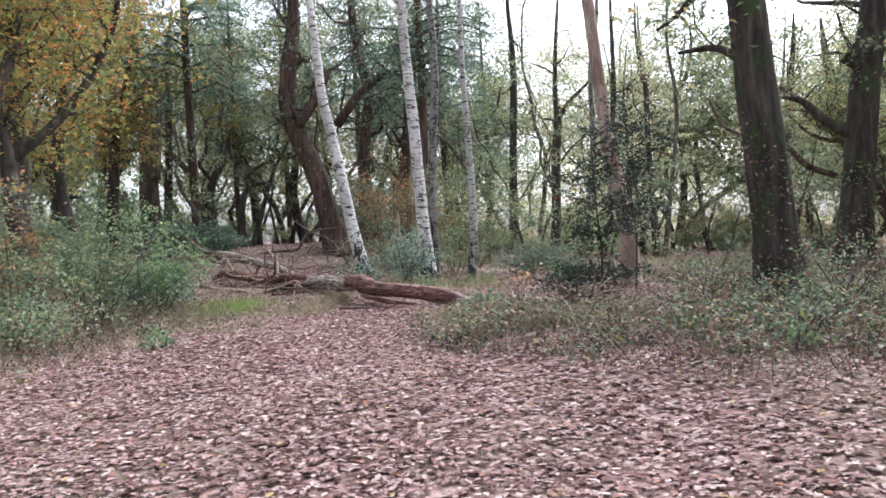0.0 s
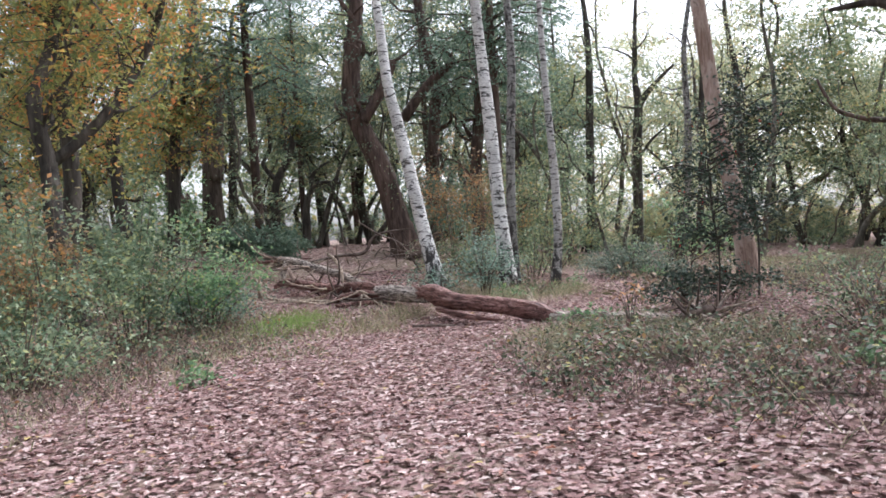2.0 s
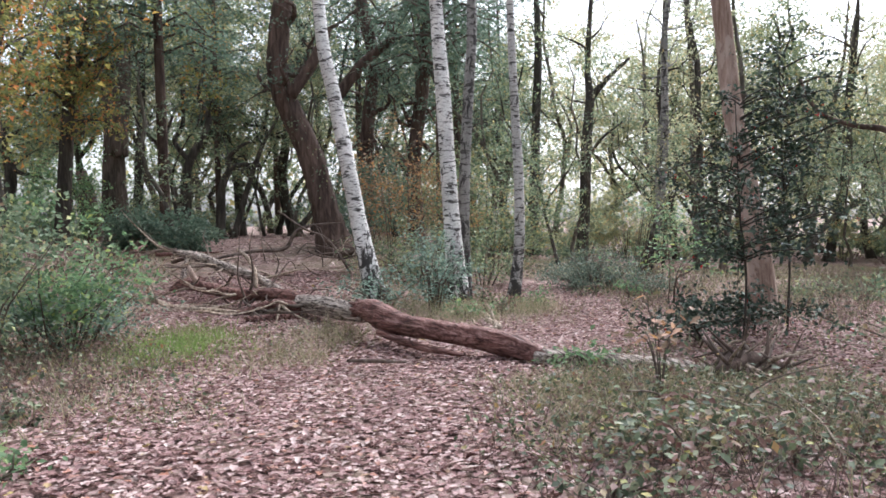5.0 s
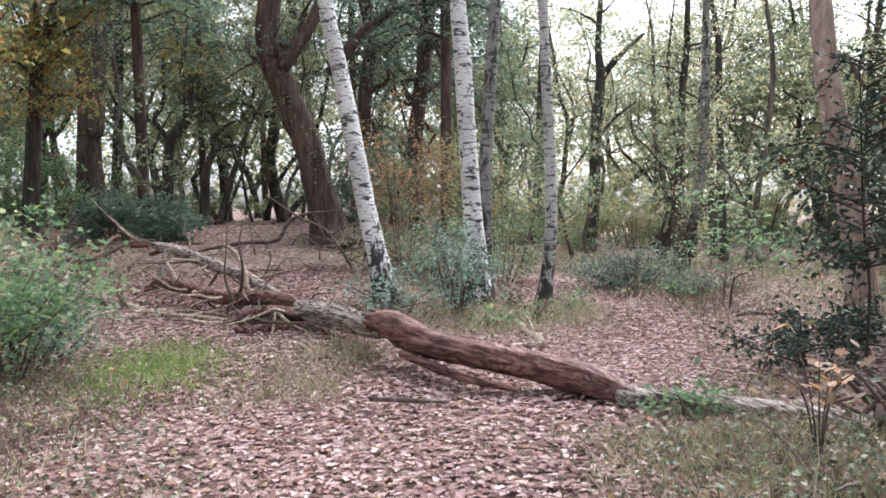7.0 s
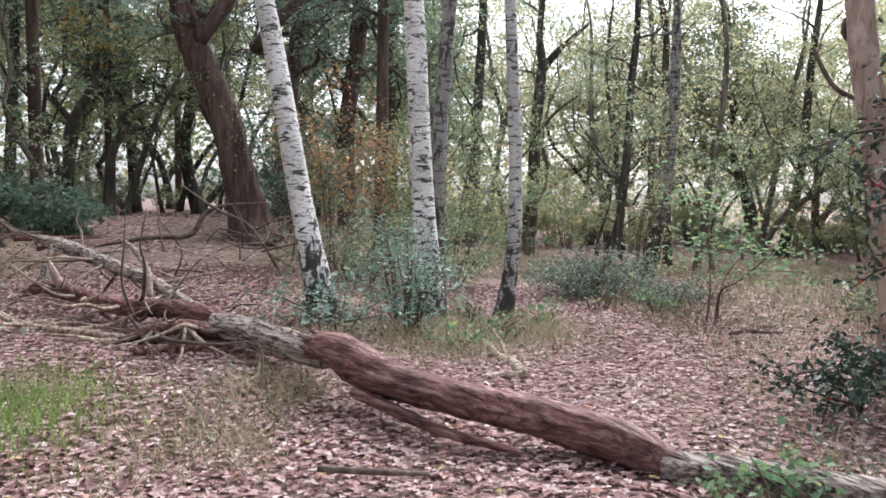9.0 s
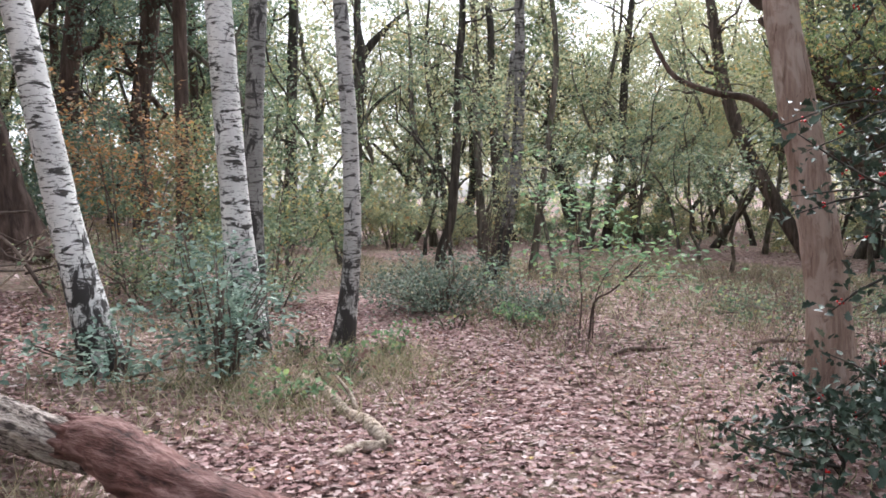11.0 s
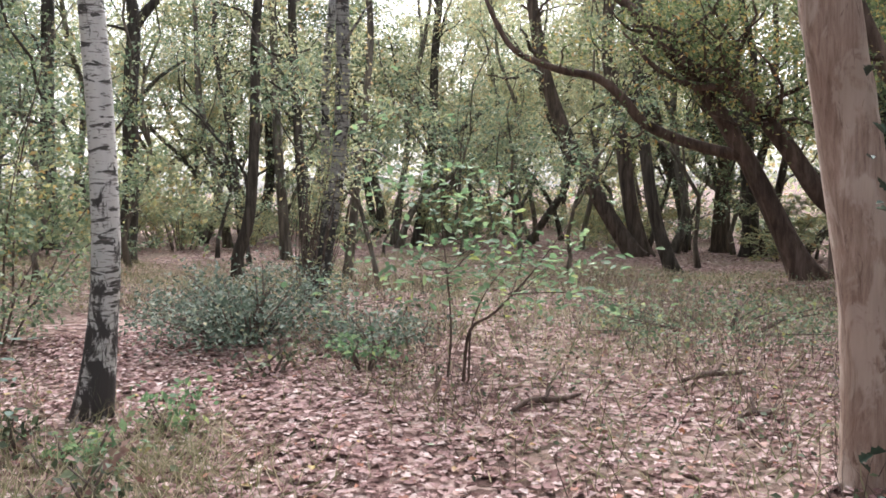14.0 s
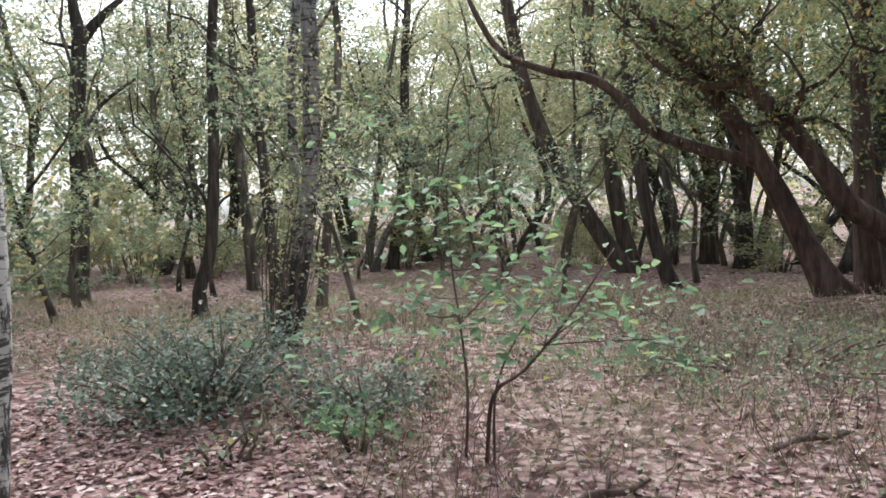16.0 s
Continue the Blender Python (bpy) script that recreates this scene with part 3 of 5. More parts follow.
WAVY = [(5.79, 30.42, -0.14, 0.14), (5.80, 30.46, 0.41, 0.13), (6.05, 30.33, 1.33, 0.12), (6.24, 30.33, 3.29, 0.11), (6.33, 30.38, 4.94, 0.1), (6.45, 30.37, 6.14, 0.09)]
SHOOTY = [(3.64, 22.02, 0.55, 0.12), (3.78, 21.96, 1.21, 0.1), (3.93, 21.91, 1.98, 0.085), (4.03, 21.91, 3.08, 0.085), (4.07, 21.94, 3.96, 0.08)]
SHOOTY_STEM = [(3.94, 22.31, 0.78, 0.07), (4.01, 22.37, 2.28, 0.055), (4.05, 22.39, 3.15, 0.05), (4.17, 22.37, 4.07, 0.05)]
ROW_LIMB = [(15.73, 37.93, 3.32, 0.12), (16.57, 37.37, 3.83, 0.09), (17.23, 36.93, 4.44, 0.07), (17.73, 36.58, 4.69, 0.04)]
SLANTED = [(16.49, 29.12, -0.26, 0.24), (15.82, 29.70, 1.21, 0.21), (15.11, 30.34, 3.07, 0.2), (14.69, 30.76, 4.91, 0.17), (14.49, 31.06, 7.09, 0.14)]
SLIM = [(14.21, 25.82, -0.32, 0.17), (13.95, 26.09, 0.90, 0.14), (13.81, 26.28, 2.33, 0.13), (13.75, 26.48, 4.45, 0.11), (13.83, 26.52, 5.98, 0.1)]
BENT = [(17.00, 29.37, -0.23, 0.24), (16.77, 29.65, 1.45, 0.21), (16.66, 29.87, 3.53, 0.2), (16.47, 30.13, 5.32, 0.17), (16.58, 30.17, 7.10, 0.15)]
STOUT_FAR = [(23.61, 31.96, -1.03, 0.34), (23.77, 31.98, 0.98, 0.29), (23.93, 31.97, 2.48, 0.28), (23.60, 32.29, 3.82, 0.2)]
STOUT_FAR_LIMB = [(23.88, 31.99, 2.30, 0.2), (24.23, 31.79, 3.03, 0.16), (24.28, 31.86, 4.72, 0.12)]
FAR_A = [(21.00, 28.92, -0.67, 0.2), (21.11, 28.94, 0.73, 0.16), (21.44, 28.81, 2.33, 0.14)]
FAR_B = [(21.26, 28.73, -0.76, 0.18), (21.58, 28.58, 0.38, 0.15), (21.81, 28.47, 1.33, 0.13)]
ARCH_A = [(11.91, 21.10, 0.20, 0.22), (11.61, 21.36, 1.02, 0.175), (11.32, 21.63, 1.87, 0.155), (10.93, 21.98, 2.81, 0.135), (10.64, 22.22, 3.37, 0.125), (10.07, 22.70, 4.32, 0.1), (9.49, 23.16, 4.98, 0.07)]
ARCH_A_LIMB = [(11.12, 21.80, 2.22, 0.1), (10.50, 22.26, 2.43, 0.09), (9.92, 22.70, 2.76, 0.085), (9.62, 22.95, 3.21, 0.08), (9.31, 23.20, 3.54, 0.07), (8.81, 23.56, 3.68, 0.06), (8.27, 23.98, 3.99, 0.05), (8.03, 24.18, 4.46, 0.045), (7.90, 24.30, 4.88, 0.03)]
ARCH_B = [(12.83, 21.03, 0.03, 0.22), (12.86, 21.10, 1.33, 0.17), (12.93, 21.11, 2.18, 0.14), (12.96, 21.18, 3.56, 0.12), (13.12, 21.14, 4.76, 0.1)]
ARCH_C = [(12.72, 20.16, 0.51, 0.2), (12.31, 20.50, 1.10, 0.175), (11.88, 20.83, 1.53, 0.155), (11.54, 21.12, 2.20, 0.14), (11.25, 21.37, 2.71, 0.13), (10.84, 21.70, 3.30, 0.115), (10.15, 22.23, 3.75, 0.09), (9.80, 22.52, 4.26, 0.06)]
ARCH_C_LIMB = [(10.84, 21.70, 3.30, 0.07), (10.32, 22.08, 3.34, 0.06), (9.88, 22.42, 3.61, 0.04), (9.47, 22.76, 4.20, 0.02)]
SNAG = [(3.40, 15.21, 0.39, 0.17), (3.36, 15.25, 1.23, 0.15), (3.25, 15.33, 2.11, 0.14), (3.12, 15.41, 2.99, 0.125), (3.09, 15.44, 3.34, 0.12)]
IVY_OAK = [(4.30, 10.68, 0.41, 0.33), (4.24, 10.70, 1.35, 0.27), (4.13, 10.73, 2.79, 0.25), (4.03, 10.76, 4.24, 0.22)]
IVY_OAK_LIMB = [(3.98, 10.74, 3.45, 0.07), (3.63, 10.75, 3.65, 0.05), (3.13, 10.74, 3.61, 0.02)]
DARK_OAK = [(7.75, 15.98, 0.22, 0.38), (7.93, 16.01, 1.72, 0.3), (8.19, 16.05, 3.86, 0.27), (8.47, 16.08, 5.46, 0.24)]
DARK_OAK_LIMB = [(7.92, 16.03, 2.91, 0.12), (7.40, 16.04, 3.21, 0.1), (6.99, 16.05, 3.61, 0.07), (6.62, 16.05, 3.71, 0.04)]
BENT_OAK = [(-3.11, 25.48, 1.03, 0.42), (-3.39, 25.54, 2.13, 0.34), (-3.71, 25.62, 3.47, 0.3), (-4.19, 25.70, 4.61, 0.27), (-4.49, 25.76, 5.50, 0.25), (-4.42, 25.81, 6.64, 0.24)]
BENT_OAK_LIMB = [(-4.15, 25.52, 4.96, 0.17), (-3.57, 25.54, 5.76, 0.14), (-3.18, 25.57, 6.56, 0.12)]
FAR_LIMB = [(-3.53, 29.94, 5.51, 0.2), (-2.65, 29.97, 6.57, 0.16), (-1.71, 29.97, 7.25, 0.1)]
PINE_A = [(-1.23, 30.62, 0.94, 0.26), (-1.25, 30.77, 3.68, 0.22), (-0.96, 30.88, 5.77, 0.22), (-0.76, 30.98, 7.86, 0.2)]
PINE_B = [(-2.90, 31.71, 1.61, 0.26), (-2.75, 31.87, 4.63, 0.22), (-2.52, 31.99, 6.97, 0.2), (-2.75, 32.07, 8.32, 0.2)]
TWIN = [(-12.02, 34.78, 1.35, 0.55), (-12.05, 34.90, 3.63, 0.42), (-12.05, 35.03, 6.06, 0.34), (-12.49, 35.20, 9.06, 0.3)]
TWIN_STEM = [(-11.82, 34.73, 4.36, 0.34), (-11.68, 34.84, 6.58, 0.32), (-11.48, 34.97, 8.98, 0.3)]
STUMP = [(-12.18, 33.46, 1.07, 0.32), (-12.38, 33.55, 2.50, 0.27), (-12.66, 33.61, 3.61, 0.2)]
ROW = [
    [(8.14, 32.12, 0.65, 0.16), (8.12, 32.30, 3.09, 0.14), (8.12, 32.45, 5.39, 0.13), (8.14, 32.53, 6.80, 0.12)],
    [(8.93, 35.25, 0.65, 0.2), (8.90, 35.46, 3.32, 0.16), (8.95, 35.60, 5.98, 0.14), (8.93, 35.73, 7.61, 0.12)],
    [(9.22, 41.25, 1.12, 0.2), (9.02, 41.52, 3.05, 0.16), (8.78, 41.83, 5.07, 0.14), (8.81, 41.97, 7.43, 0.1)],
    [(9.69, 40.91, 1.18, 0.16), (9.61, 41.12, 3.37, 0.13), (9.43, 41.38, 5.20, 0.12), (9.30, 41.59, 7.03, 0.1)],
    [(7.60, 28.78, 0.34, 0.13), (7.84, 28.73, 2.18, 0.1), (8.15, 28.67, 4.53, 0.09), (8.19, 28.74, 5.93, 0.08)],
    [(14.54, 38.59, 0.38, 0.17), (15.04, 38.44, 3.46, 0.14), (15.35, 38.36, 5.52, 0.12), (15.78, 38.18, 7.56, 0.08)],
    [(15.25, 38.10, 0.62, 0.24), (15.69, 37.96, 3.23, 0.2), (15.94, 37.99, 6.42, 0.18), (16.22, 37.96, 8.85, 0.14)],
]
ARCH_D = [(11.40, 18.48, 0.24, 0.17), (11.29, 18.63, 0.84, 0.14), (11.15, 18.85, 1.87, 0.125), (10.96, 19.13, 2.91, 0.11), (10.67, 19.49, 3.96, 0.09)]
STUB = [(3.48, 15.99, 3.35, 0.05), (3.34, 15.94, 3.37, 0.055), (3.24, 15.90, 3.45, 0.06), (3.23, 15.90, 3.55, 0.03)]
LOG_RED = [(-1.70, 14.99, 0.71, 0.1), (-1.53, 14.79, 0.71, 0.135), (-1.36, 14.48, 0.66, 0.15), (-1.11, 14.07, 0.61, 0.12), (-0.74, 13.56, 0.60, 0.108), (-0.36, 13.30, 0.56, 0.115), (0.02, 12.88, 0.51, 0.12), (0.28, 12.62, 0.43, 0.08)]
LOG_GREY = [(0.20, 12.67, 0.41, 0.09), (0.57, 12.46, 0.43, 0.1), (0.95, 12.20, 0.42, 0.105), (1.32, 11.98, 0.39, 0.1), (1.57, 11.83, 0.38, 0.09)]
LOG_BARK = [(-1.59, 14.89, 0.65, 0.1), (-1.98, 15.50, 0.66, 0.125), (-2.34, 16.12, 0.66, 0.13), (-2.70, 16.63, 0.65, 0.1)]
BRANCH_RED = [(-2.55, 16.52, 0.66, 0.11), (-3.07, 17.04, 0.75, 0.09), (-3.75, 17.56, 0.72, 0.085), (-4.29, 17.98, 0.79, 0.085), (-4.76, 18.30, 0.85, 0.08), (-5.04, 18.51, 0.76, 0.05)]
BRANCH_GREY = [(-2.80, 17.03, 0.63, 0.08), (-3.55, 18.07, 0.92, 0.075), (-4.30, 19.00, 1.07, 0.09), (-5.06, 19.93, 1.23, 0.1), (-5.60, 20.55, 1.30, 0.06)]
PROP_A = [(-5.17, 20.04, 1.26, 0.08), (-5.23, 19.83, 1.00, 0.07), (-5.21, 19.61, 0.76, 0.06)]
PROP_B = [(-4.53, 18.10, 0.88, 0.05), (-4.62, 18.11, 1.05, 0.045), (-4.65, 18.11, 1.15, 0.015)]
WHITE = [(-3.50, 17.66, 0.81, 0.03), (-3.54, 17.78, 1.05, 0.035), (-3.69, 17.89, 1.28, 0.03), (-3.84, 18.00, 1.39, 0.02)]
LONG = [(-2.72, 16.52, 0.57, 0.05), (-3.35, 16.64, 0.47, 0.045), (-3.96, 16.96, 0.54, 0.04), (-4.64, 17.38, 0.48, 0.04), (-5.21, 17.90, 0.65, 0.045), (-5.93, 18.53, 0.76, 0.04), (-7.09, 19.59, 1.15, 0.03), (-7.95, 20.33, 1.41, 0.015)]
LOW_A = [(-2.58, 16.42, 0.60, 0.08), (-3.05, 16.54, 0.65, 0.07), (-3.55, 16.64, 0.49, 0.04)]
LOW_B = [(-2.63, 16.32, 0.49, 0.06), (-3.00, 16.23, 0.49, 0.06), (-3.31, 16.13, 0.38, 0.05)]
LEG = [(-5.17, 17.71, 0.75, 0.03), (-5.18, 17.50, 0.52, 0.03), (-5.16, 17.38, 0.31, 0.02)]
ARC_A = [(-3.95, 22.25, 2.05, 0.02), (-3.39, 22.01, 1.68, 0.03), (-2.86, 21.78, 1.42, 0.03), (-2.39, 21.43, 0.72, 0.03)]
ARC_B = [(-5.17, 21.74, 1.12, 0.03), (-4.43, 22.02, 1.24, 0.05), (-3.86, 22.30, 1.27, 0.055), (-3.63, 22.42, 1.61, 0.05), (-3.30, 22.51, 1.74, 0.04), (-2.67, 22.60, 1.78, 0.02)]
STICK = [(-1.63, 12.88, 0.42, 0.02), (-1.35, 12.80, 0.42, 0.024), (-1.06, 12.76, 0.41, 0.014)]
UNDER = [(-1.41, 14.28, 0.51, 0.04), (-1.12, 13.86, 0.46, 0.045), (-0.85, 13.45, 0.43, 0.035), (-0.48, 13.04, 0.42, 0.02)]
FALLEN = [(-0.13, 17.46, 0.36, 0.05), (-0.00, 16.99, 0.36, 0.055), (-0.02, 16.25, 0.34, 0.06), (0.06, 15.90, 0.35, 0.065), (0.05, 15.38, 0.37, 0.06)]
FALLEN_B = [(0.02, 15.33, 0.36, 0.06), (-0.16, 15.34, 0.36, 0.05), (-0.32, 15.24, 0.32, 0.03)]
FALLEN_C = [(0.05, 16.12, 0.34, 0.03), (0.03, 16.24, 0.48, 0.02), (-0.04, 16.38, 0.60, 0.012)]
SAP_A = [(3.13, 18.30, 0.33, 0.022), (3.19, 18.28, 0.72, 0.02), (3.38, 18.21, 0.85, 0.016), (3.70, 18.13, 1.15, 0.012), (4.01, 18.05, 1.52, 0.006)]
SAP_B = [(3.13, 18.23, 0.34, 0.014), (3.17, 18.23, 0.76, 0.011), (3.29, 18.17, 1.05, 0.008), (3.46, 18.12, 1.23, 0.004)]
SAP_C = [(3.09, 18.45, 0.31, 0.016), (3.13, 18.45, 0.74, 0.014), (3.12, 18.48, 1.18, 0.011), (3.11, 18.51, 1.45, 0.009), (3.12, 18.54, 1.95, 0.004)]
SAP_D = [(3.12, 18.48, 1.13, 0.008), (3.32, 18.41, 1.31, 0.006), (3.44, 18.39, 1.39, 0.003)]
SAP_E = [(3.51, 18.17, 0.98, 0.008), (3.66, 17.96, 1.00, 0.006), (3.98, 17.61, 1.01, 0.003)]

TWIST_A = [(-8.04, 33.9, 2.24, 0.17), (-7.99, 33.94, 3.05, 0.14), (-7.7, 33.97, 3.72, 0.12), (-7.19, 33.97, 3.89, 0.08), (-6.61, 33.94, 3.8, 0.04)]
TWIST_A_LIMB = [(-7.7, 33.97, 3.72, 0.1), (-7.77, 33.99, 4.08, 0.09), (-7.39, 34.0, 4.49, 0.07), (-6.99, 34.0, 4.68, 0.04)]
TWIST_B = [(-7.33, 33.89, 2.31, 0.1), (-7.02, 33.93, 3.3, 0.08), (-6.58, 33.98, 4.47, 0.06), (-6.03, 34.02, 5.46, 0.04)]
TWIST_C = [(-9.8, 35.99, 2.87, 0.18), (-9.74, 36.05, 4.0, 0.16), (-9.29, 36.09, 4.91, 0.14), (-8.92, 36.12, 5.74, 0.12), (-9.25, 36.17, 6.56, 0.1), (-9.06, 36.24, 7.92, 0.06)]
TWIST_C_LIMB = [(-9.69, 36.06, 4.23, 0.11), (-10.22, 36.12, 4.98, 0.09), (-9.9, 36.14, 5.6, 0.08), (-9.91, 36.21, 6.87, 0.05)]
SHADE = [(-12.66, 39.09, 3.06, 0.2), (-12.51, 39.25, 6.02, 0.17), (-12.41, 39.43, 9.46, 0.15)]
GOLDEN = [(-11.23, 29.08, 3.88, 0.2), (-11.1, 29.17, 5.66, 0.16), (-10.88, 29.2, 6.32, 0.13), (-10.62, 29.25, 7.42, 0.1)]
GOLDEN_LIMB = [(-11.07, 29.17, 5.73, 0.08), (-11.62, 29.21, 6.14, 0.06), (-12.36, 29.22, 5.98, 0.04)]
GOLDEN_STEM = [(-11.07, 29.17, 5.73, 0.1), (-11.08, 29.21, 6.54, 0.08), (-11.12, 29.26, 7.43, 0.06)]

# ---- the trees that stand along the way ----
key_tree("oak_tree", "small twisted dark oak beside the shady lane", TWIST_A, DARK_BARK, [TWIST_A_LIMB], top=0, crown=OAK_LEAF, twigs=6, twig_lo=3.2, seed=201, dense=40, length=1.6)
key_tree("oak_tree", "thin slanting oak beside the shady lane", TWIST_B, DARK_BARK, top=8, crown=OAK_LEAF, twigs=8, twig_lo=4, seed=202, dense=50)
key_tree("oak_tree", "crooked dark oak with a snaking limb", TWIST_C, DARK_BARK, [TWIST_C_LIMB], top=10, crown=GOLD_LEAF, twigs=10, twig_lo=5, seed=203, dense=60, leaf=0.13)
key_tree("beech_tree", "straight dark trunk in deep shade", SHADE, DARK_BARK, top=14, crown=OAK_LEAF, twigs=12, twig_lo=6, seed=204, leaf=0.13)
key_tree("oak_tree", "dark forked oak in yellow-green autumn leaf", GOLDEN, DARK_BARK, [GOLDEN_LIMB, GOLDEN_STEM], top=10, crown=GOLD_LEAF, twigs=18, twig_lo=4.5, seed=205, dense=110, leaf=0.13)
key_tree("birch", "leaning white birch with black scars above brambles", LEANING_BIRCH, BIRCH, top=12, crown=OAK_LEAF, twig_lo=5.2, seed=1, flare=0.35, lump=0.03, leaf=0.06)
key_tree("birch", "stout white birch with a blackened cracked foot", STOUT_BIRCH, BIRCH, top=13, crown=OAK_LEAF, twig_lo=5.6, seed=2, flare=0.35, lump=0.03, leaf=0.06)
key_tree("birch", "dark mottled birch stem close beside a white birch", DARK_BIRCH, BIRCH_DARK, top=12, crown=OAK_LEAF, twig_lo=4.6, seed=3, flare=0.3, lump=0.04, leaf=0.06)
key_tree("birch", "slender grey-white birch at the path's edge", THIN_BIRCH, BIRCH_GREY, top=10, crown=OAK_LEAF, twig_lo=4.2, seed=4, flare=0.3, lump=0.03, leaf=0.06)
key_tree("oak_tree", "straight dark trunk with leafy ivy, far back", FAR_STRAIGHT, DARK_BARK, top=14, crown=OAK_LEAF, twigs=12, seed=5)
key_tree("oak_tree", "dark bare-stemmed oak forking high up", FORKED, DARK_BARK, [FORKED_LIMB, FORKED_SPUR], top=12, crown=HAZED_LEAF, twigs=6, twig_lo=7, seed=6)
key_tree("oak_tree", "thin wavy dark oak with a crooked foot", WAVY, DARK_BARK, top=11, crown=HAZED_LEAF, twigs=9, twig_lo=4, seed=7)
shooty = key_tree("oak_tree", "grey trunk ringed with leafy shoots", SHOOTY, BIRCH_DARK, [SHOOTY_STEM], top=9, crown=HAZED_LEAF, twigs=14, twig_lo=1.8, seed=8, dense=45, leaf=0.06, length=0.9)
key_tree("oak_tree", "slanting dark oak trunk", SLANTED, OAK_BARK, top=10, crown=HAZED_LEAF, twigs=8, twig_lo=4, seed=9)
key_tree("oak_tree", "slim dark leaning oak", SLIM, DARK_BARK, top=10, crown=HAZED_LEAF, twigs=9, twig_lo=3, seed=10)
key_tree("oak_tree", "mossy bent oak trunk", BENT, OAK_BARK, top=11, crown=HAZED_LEAF, twigs=9, twig_lo=4, seed=11)
key_tree("oak_tree", "stout forked grey-brown oak, far back", STOUT_FAR, OAK_BARK, [STOUT_FAR_LIMB], top=11, crown=HAZED_LEAF, twigs=10, twig_lo=4, seed=12)
key_tree("oak_tree", "short-stemmed mossy oak, far back", FAR_A, OAK_BARK, top=9, crown=HAZED_LEAF, twigs=9, twig_lo=3, seed=13)
key_tree("oak_tree", "mossy oak leaning aside, far back", FAR_B, OAK_BARK, top=9, crown=HAZED_LEAF, twigs=9, twig_lo=3, seed=14)
key_tree("oak_tree", "arching dark oak with a long sweeping bough", ARCH_A, ARCH_BARK, [ARCH_A_LIMB], top=0, crown=ARCH_LEAF, twigs=14, twig_lo=3, seed=15, lump=0.07, dense=85, leaf=0.085)
key_tree("oak_tree", "upright dark oak among arching oaks", ARCH_B, ARCH_BARK, top=10, crown=ARCH_LEAF, twigs=16, twig_lo=2.8, seed=16, lump=0.07, dense=90, leaf=0.09)
key_tree("oak_tree", "arching mossy oak with twisted boughs", ARCH_C, ARCH_BARK, [ARCH_C_LIMB], top=0, crown=ARCH_LEAF, twigs=13, twig_lo=2.7, seed=17, lump=0.08, dense=85, leaf=0.085)
key_tree("oak_tree", "dark oak leaning far over", ARCH_D, ARCH_BARK, top=8, crown=ARCH_LEAF, twigs=14, twig_lo=2.8, seed=24, lump=0.07, dense=90, leaf=0.085)
ivy_oak = key_tree("oak_tree", "thick dark oak with ivy and young leaves", IVY_OAK, IVY_BARK, [IVY_OAK_LIMB], top=11, crown=OAK_LEAF, twigs=9, twig_lo=4, seed=18, lump=0.06, sides=16)
dark_oak = key_tree("oak_tree", "thick dark oak with a low crooked limb", DARK_OAK, IVY_BARK, [DARK_OAK_LIMB], top=11, crown=OAK_LEAF, twigs=12, twig_lo=3.5, seed=19, lump=0.06, sides=16)
bent_oak = key_tree("oak_tree", "massive red-brown oak with a bent, forked trunk", BENT_OAK, BROWN_BARK, [BENT_OAK_LIMB], top=12, crown=DARK_LEAF, twigs=10, twig_lo=5, seed=20, lump=0.13, sides=22, flare=0.7, step=0.12)
key_tree("pine_tree", "red-brown conifer trunk in deep shade", PINE_A, BROWN_BARK, [FAR_LIMB], top=14, crown=DARK_LEAF, twigs=22, twig_lo=3, seed=21, dense=60)
key_tree("pine_tree", "thick brown conifer trunk behind the bent oak", PINE_B, BROWN_BARK, top=14, crown=DARK_LEAF, twigs=22, twig_lo=3.5, seed=22, dense=60)
key_tree("beech_tree", "twin-stemmed dark beech in deep shade", TWIN, OAK_BARK, [TWIN_STEM], top=15, crown=DARK_LEAF, twigs=14, twig_lo=7, seed=23, sides=16)
for i, rows in enumerate(ROW):
    key_tree("oak_tree", "thin crooked oak in the pale far wood", [(*r[:3], r[3] * 0.78) for r in rows], THIN_BARK if i % 3 else DARK_BARK, [ROW_LIMB] if i == 6 else [], top=11, crown=HAZED_LEAF, twigs=10, twig_lo=3, seed=30 + i, group="thin oaks of the far wood")
rng = np.random.default_rng(64)
for k in range(38):
    a, rr, hh = rng.uniform(0, 6.28), rng.uniform(0.12, 0.24), rng.uniform(0.5, 1.6)
    b = Buf()
    tube(b, [(math.cos(a) * rr * 0.7, math.sin(a) * rr * 0.7, -0.03, 0.009), (math.cos(a) * rr + hh * 0.05, math.sin(a) * rr, hh * 0.5, 0.007), (math.cos(a) * rr * 1.3 + hh * 0.16, math.sin(a) * rr * 1.3, hh, 0.003)], 5, 0.2, 0, rng)
    part("shoot", b, TWIG, shooty, smooth=True)
ivy(shooty, SHOOTY, 0.5, 3.6, 1500, 0.05, HAZED_LEAF, 0.16, 1)
ivy(shooty, SHOOTY_STEM, 1.0, 3.8, 500, 0.05, SHRUB_LEAF, 0.14, 2)
ivy(ivy_oak, IVY_OAK, 0.4, 2.6, 900, 0.06, BRAMBLE, 0.06, 3, "ivy and young leaves")
ivy(bent_oak, BENT_OAK, 2.2, 5.2, 420, 0.06, SHRUB_LEAF, 0.12, 5)
ivy(dark_oak, DARK_OAK, 0.4, 2.4, 700, 0.07, OAK_LEAF, 0.07, 4, "ivy and young leaves")

